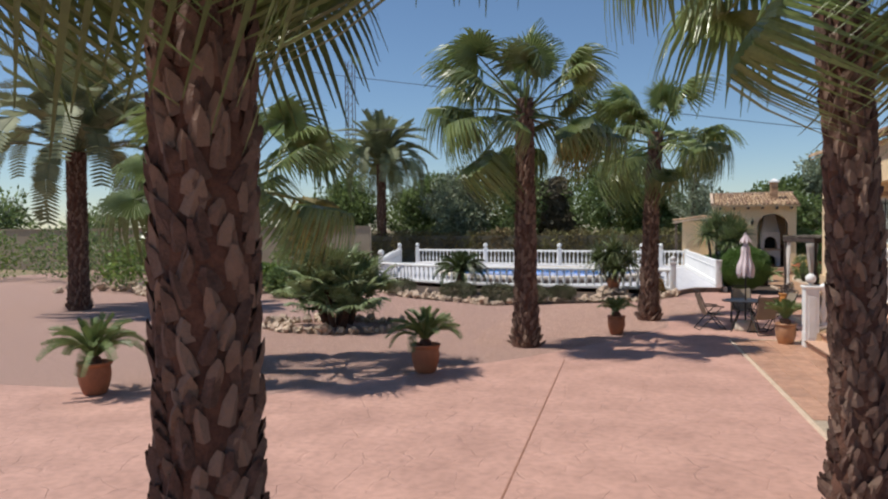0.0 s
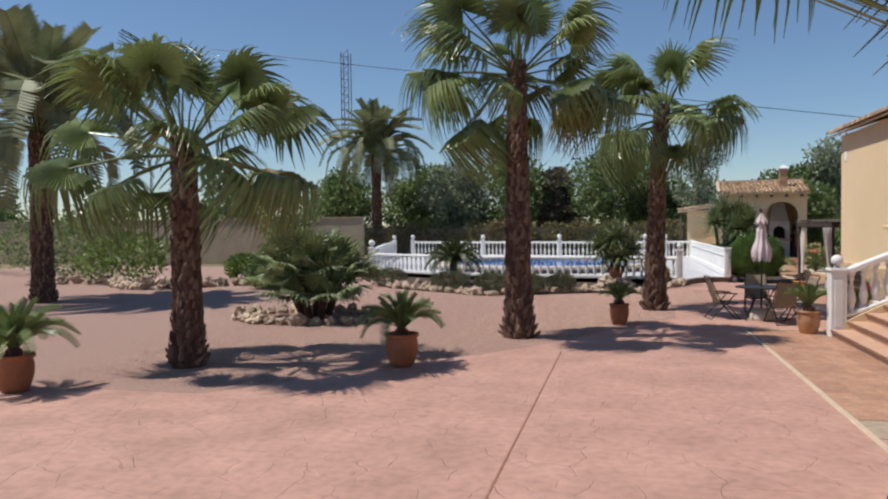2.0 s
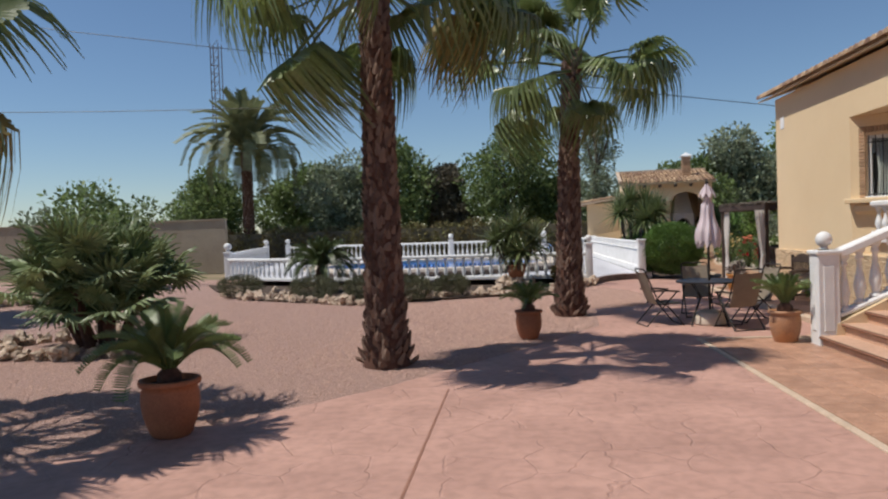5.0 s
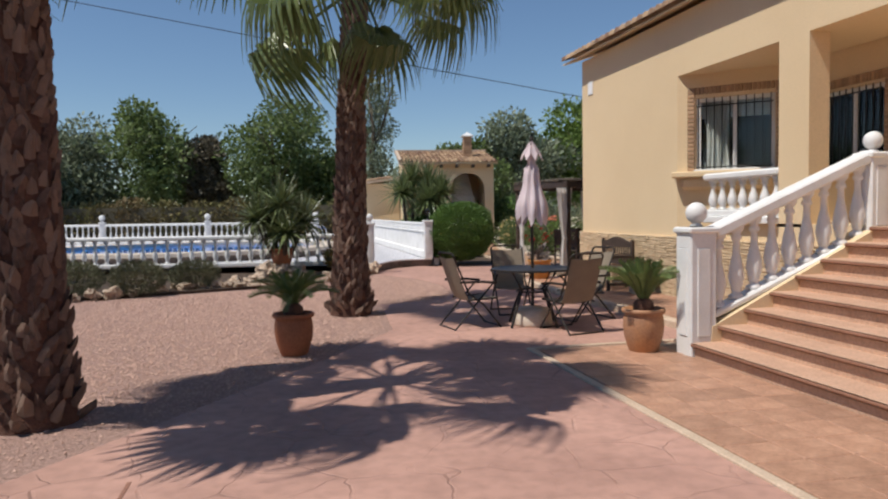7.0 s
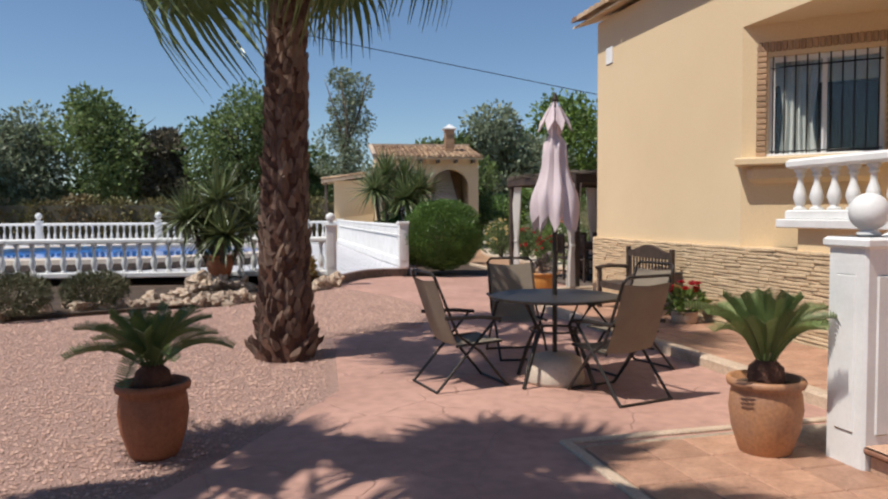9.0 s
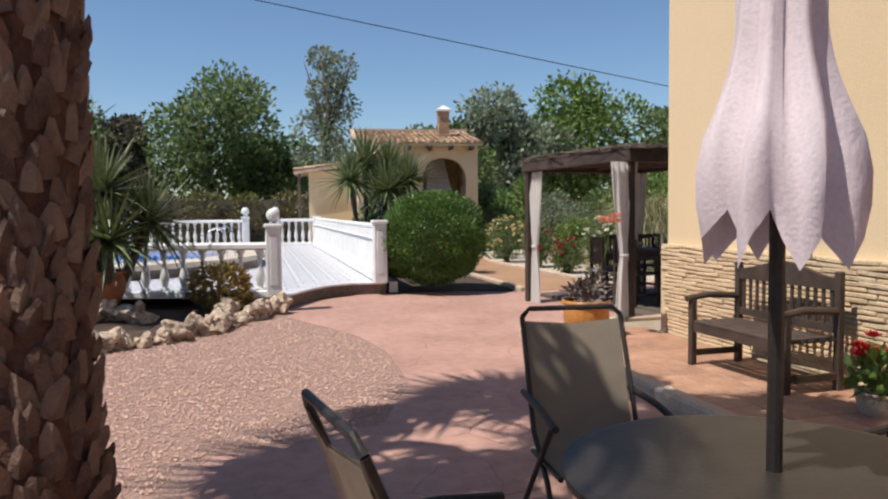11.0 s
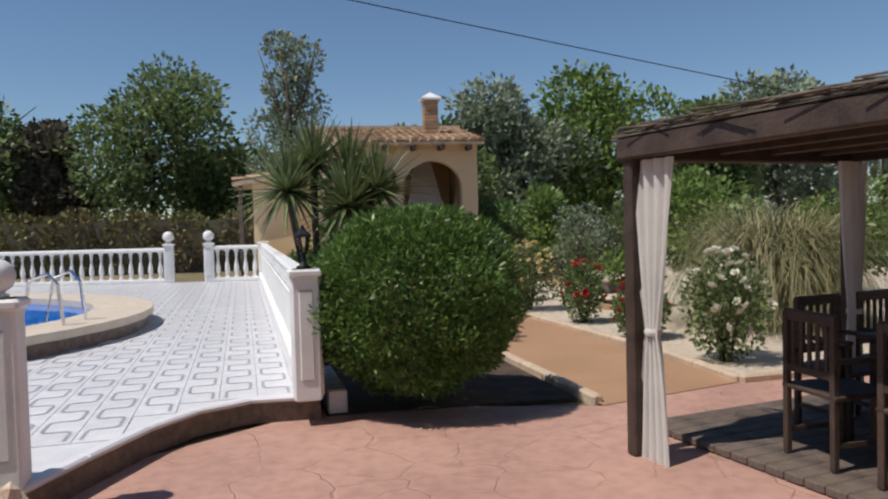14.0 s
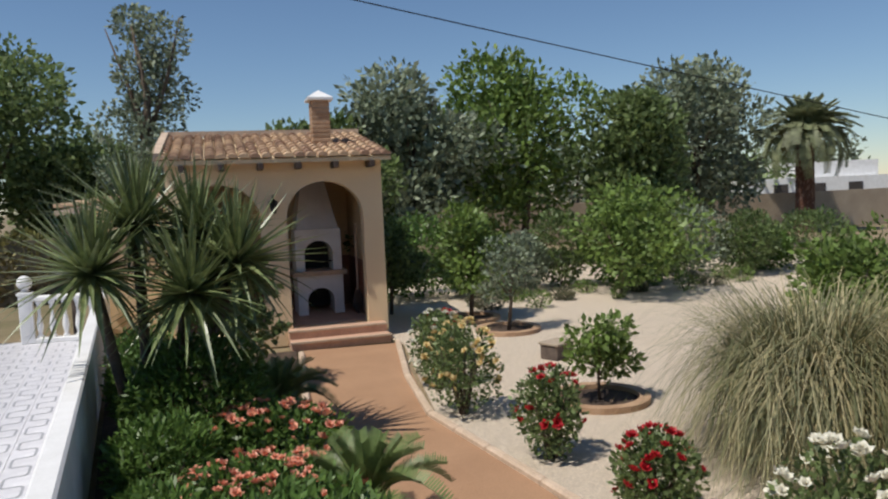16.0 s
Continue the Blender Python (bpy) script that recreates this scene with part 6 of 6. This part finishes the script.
# far left planting along the boundary wall
for x, y, r, h, mt, sd, lab in ((-16, 26, 1.8, 1.9, M_LEAFL, 121, "loose green shrub near the boundary"), (-19.5, 28, 2.0, 2.4, M_LEAF, 122, "dark shrub near the boundary"), (-11.5, 27.5, 0.9, 1.0, M_LEAFL, 123, "small pale shrub near the boundary"), (-24, 31, 2.4, 2.6, M_LEAF, 124, "broad shrub near the boundary"), (-8.6, 24, 1.0, 1.1, M_LEAF, 125, "rounded green shrub on the gravel"), (-29, 30, 2.6, 2.6, M_LEAFL, 126, "light green shrub at the boundary"), (-13.5, 36, 1.6, 1.8, M_LEAF, 127, "green shrub before the wall")):
    shrub("shrub", lab, x, y, 0, r, h, mt, 1600, 0.2, sd, "boundary shrubs", 0.5)
for i in range(26):
    rock(-19 + i * 0.42, 24.2 + 1.2 * math.sin(i * 0.35), rnd.uniform(0.3, 0.6))
tree("leaning_tree", "dark weeping tree beside the wall", -11.0, 30.5, 3.2, 2.6, M_LEAF, 1800, 0.17, 128, "", 0.35, 9)
# far things
date_palm(39.5, 53.5, 4.6, 0.5, 110, "distant palm beyond the boundary", 15, 0.95)
fh = thing("white_house", "distant flat white house with roof rail", "house", m=pose(62, 74, 0, 0, 0, -20)); part("wall", Geo().box((0, 0, 1.4), (12, 8, 2.8)).box((2, 0, 3.4), (7, 6, 1.4)), M_WHITE, fh)
for i in range(3):
    # dark boxes give the windows their interior shade
    part("window", Geo().box((-3.5 + i * 3.2, -4.02, 1.7), (1.2, 0.1, 1.2)), M_ROOMDARK, fh)
part("railing", Geo().tube([(-6, -4, 3.4), (-1.6, -4, 3.4)], 0.04, 6), M_IRON, fh)
ma = thing("lattice_mast", "thin steel lattice mast", "mast", m=pose(-25, 75, 0)); g = Geo()
for sx, sy in ((-0.4, -0.4), (0.4, -0.4), (0.4, 0.4), (-0.4, 0.4)):
    part("leg", Geo().tube([(sx, sy, 0), (sx, sy, 20.5)], 0.05, 5), M_GREYWOOD, ma)
for z in range(26):
    part("brace", Geo().tube([(-0.4, -0.4, z * 0.8), (0.4, -0.4, z * 0.8 + 0.8)], 0.03, 4).tube([(-0.4, -0.4, z * 0.8), (0.4, -0.4, z * 0.8)], 0.03, 4), M_GREYWOOD, ma)
for nm, p0, p1, sag in (("power_cable", (-24, 46, 14.3), (58, 46, 1.7), 0.25), ("power_cable", (-60, 47.5, 12.2), (-10.0, 46.0, 9.0), 0.5)):
    p0, p1 = Vector(p0), Vector(p1); cb = thing(nm, "dark overhead power cable", "cable", "cables"); part("wire", Geo().tube([p0.lerp(p1, t) - Vector((0, 0, sag * 4 * t * (1 - t))) for t in np.linspace(0, 1, 21)], 0.02, 5), M_IRON, cb)
# dark belt of far vegetation
for i in range(20):
    x = -128 + i * 11; tree("far_tree", "distant tree belt on the horizon", x, 82 + 6 * math.sin(i * 2.1), 6.0 + 1.6 * math.sin(i * 1.7), 9.5, (M_LEAF, M_LEAFS, M_LEAF)[i % 3], 1500, 0.6, 140 + i, "far trees", 0.05)

# ---- tiles, pebbles ----
def inside(p, poly):
    c = False; n = len(poly)
    for i in range(n):
        (x1, y1), (x2, y2) = poly[i], poly[(i + 1) % n]
        if (y1 > p[1]) != (y2 > p[1]) and p[0] < (x2 - x1) * (p[1] - y1) / (y2 - y1) + x1:
            c = not c
    return c


patio = tagged(part("patio_base", Geo().prism([(5.54, 8), (6.84, 8), (6.84, 15.0), (7.66, 15.0), (7.66, 15.6), (5.54, 15.6)], -0.1, 0.006).prism([(7.73, 15.7), (9.08, 15.7), (9.08, 22.9), (13.5, 22.9), (13.5, 23.6), (9.05, 23.6), (7.73, 23.24)], -0.1, 0.045), M_GROUT), "ochre tiled patio round the house", "patio", "", "structure")
tme = Geo().box((0, 0, 0), (0.318, 0.318, 0.02), 0, 0.005).mesh("tile")
for z, x0, x1, y0, y1 in ((0.006, 5.55, 6.86, 8.7, 15.6), (0.045, 7.74, 9.09, 15.7, 23.3)):
    for i in range(int((x1 - x0) / 0.325)):
        for j in range(int((y1 - y0) / 0.325)):
            part("tile", tme, M_TILE, patio, m=pose(x0 + 0.165 + i * 0.325, y0 + 0.165 + j * 0.325, z + 0.002 + rnd.uniform(-0.001, 0.001), 0, 0, 90 * rnd.randrange(4)))
T = 0.3
tile_w = Geo().box((0, 0, 0), (T - 0.006, T - 0.006, 0.02), 0, 0.003).mesh("tile"); rest, strip = Geo(), Geo(); count = 0
for i in range(35):
    for j in range(64):
        x, y = 6.56 - i * T, 27.2 + j * T
        if all(inside((x + sx * 0.14, y + sy * 0.14), terr) for sx in (-1, 1) for sy in (-1, 1)) and ((x - PC[0]) / (PRX + 0.75)) ** 2 + ((y - PC[1]) / (PRY + 0.75)) ** 2 > 1:
            if count < 300 and i < 14 and y < 36:
                part("tile", tile_w, M_PTILE, terrace, m=pose(x, y, TZ - 0.01)); count += 1
            else:
                rest.box((x, y, TZ - 0.01), (T - 0.006, T - 0.006, 0.02))
            sg, am, rc = (1 if (i + j) % 2 else -1), 0.098, 0.045
            pts = [(x + sg * am, y - T / 2 + rc), (x + sg * am, y + T / 2 - rc), (x + sg * (am - 0.0135), y + T / 2 - 0.0135), (x + sg * (am - rc), y + T / 2), (x - sg * (am - rc), y + T / 2), (x - sg * (am - 0.0135), y + T / 2 + 0.0135), (x - sg * am, y + T / 2 + rc)]
            for (xa, ya), (xb, yb) in zip(pts, pts[1:]):
                d = Vector((xb - xa, yb - ya, 0)).normalized() * 0.0125; nx, ny = -d.y, d.x; zz = TZ + 0.003
                strip.add([(xa - nx, ya - ny, zz), (xb - nx, yb - ny, zz), (xb + nx, yb + ny, zz), (xa + nx, ya + ny, zz)], [(0, 1, 2, 3)])
tagged(part("tile_field", rest, M_PTILE, terrace), kind="stuff"); tagged(part("motif", strip, M_PLINE, terrace, "grey linked line motif"), kind="stuff")
GP = [(-5, 8.8), (-2.2, 8.8), (1.3, 12.7), (3.3, 15.8), (4.2, 17.4), (4.4, 20.0), (5.55, 20.5), (5.95, 21.5), (6.0, 22.8), (5.85, 23.9), (5.1, 25.5), (3.2, 23.3), (-0.8, 21.9), (-4.6, 24.0), (-6, 20)]
qp = random.Random(21); g = Geo(); oc = [(1, 0, 0), (0, 1, 0), (-1, 0, 0), (0, -1, 0), (0, 0, 0.8), (0, 0, -0.6)]; of = [(0, 1, 4), (1, 2, 4), (2, 3, 4), (3, 0, 4), (1, 0, 5), (2, 1, 5), (3, 2, 5), (0, 3, 5)]
k = 0
while k < 42000:
    x, y = qp.uniform(-5, 6.1), qp.uniform(9, 25.6)
    if qp.random() > (0.35 if x < 0 or y < 14 else 1.0) or not inside((x, y), GP):
        continue
    s = qp.uniform(0.008, 0.019); a = qp.random() * 6.28; ca, sa = math.cos(a) * s, math.sin(a) * s
    g.add([(x + u * ca - v * sa * 0.7, y + u * sa + v * ca * 0.7, 0.002 + w * s * 0.7) for u, v, w in oc], of); k += 1
M_PEB = mat("pink pebbles", (0.64, 0.425, 0.345), (0.53, 0.33, 0.265), 0.9, 8, 60, 0.2, vary=0.16, spec=0.15, island=True, col3=(0.60, 0.41, 0.33))
pb = tagged(part("pebbles", g, M_PEB), "loose pink and cream pebbles on the gravel bed", "gravel", "", "stuff")
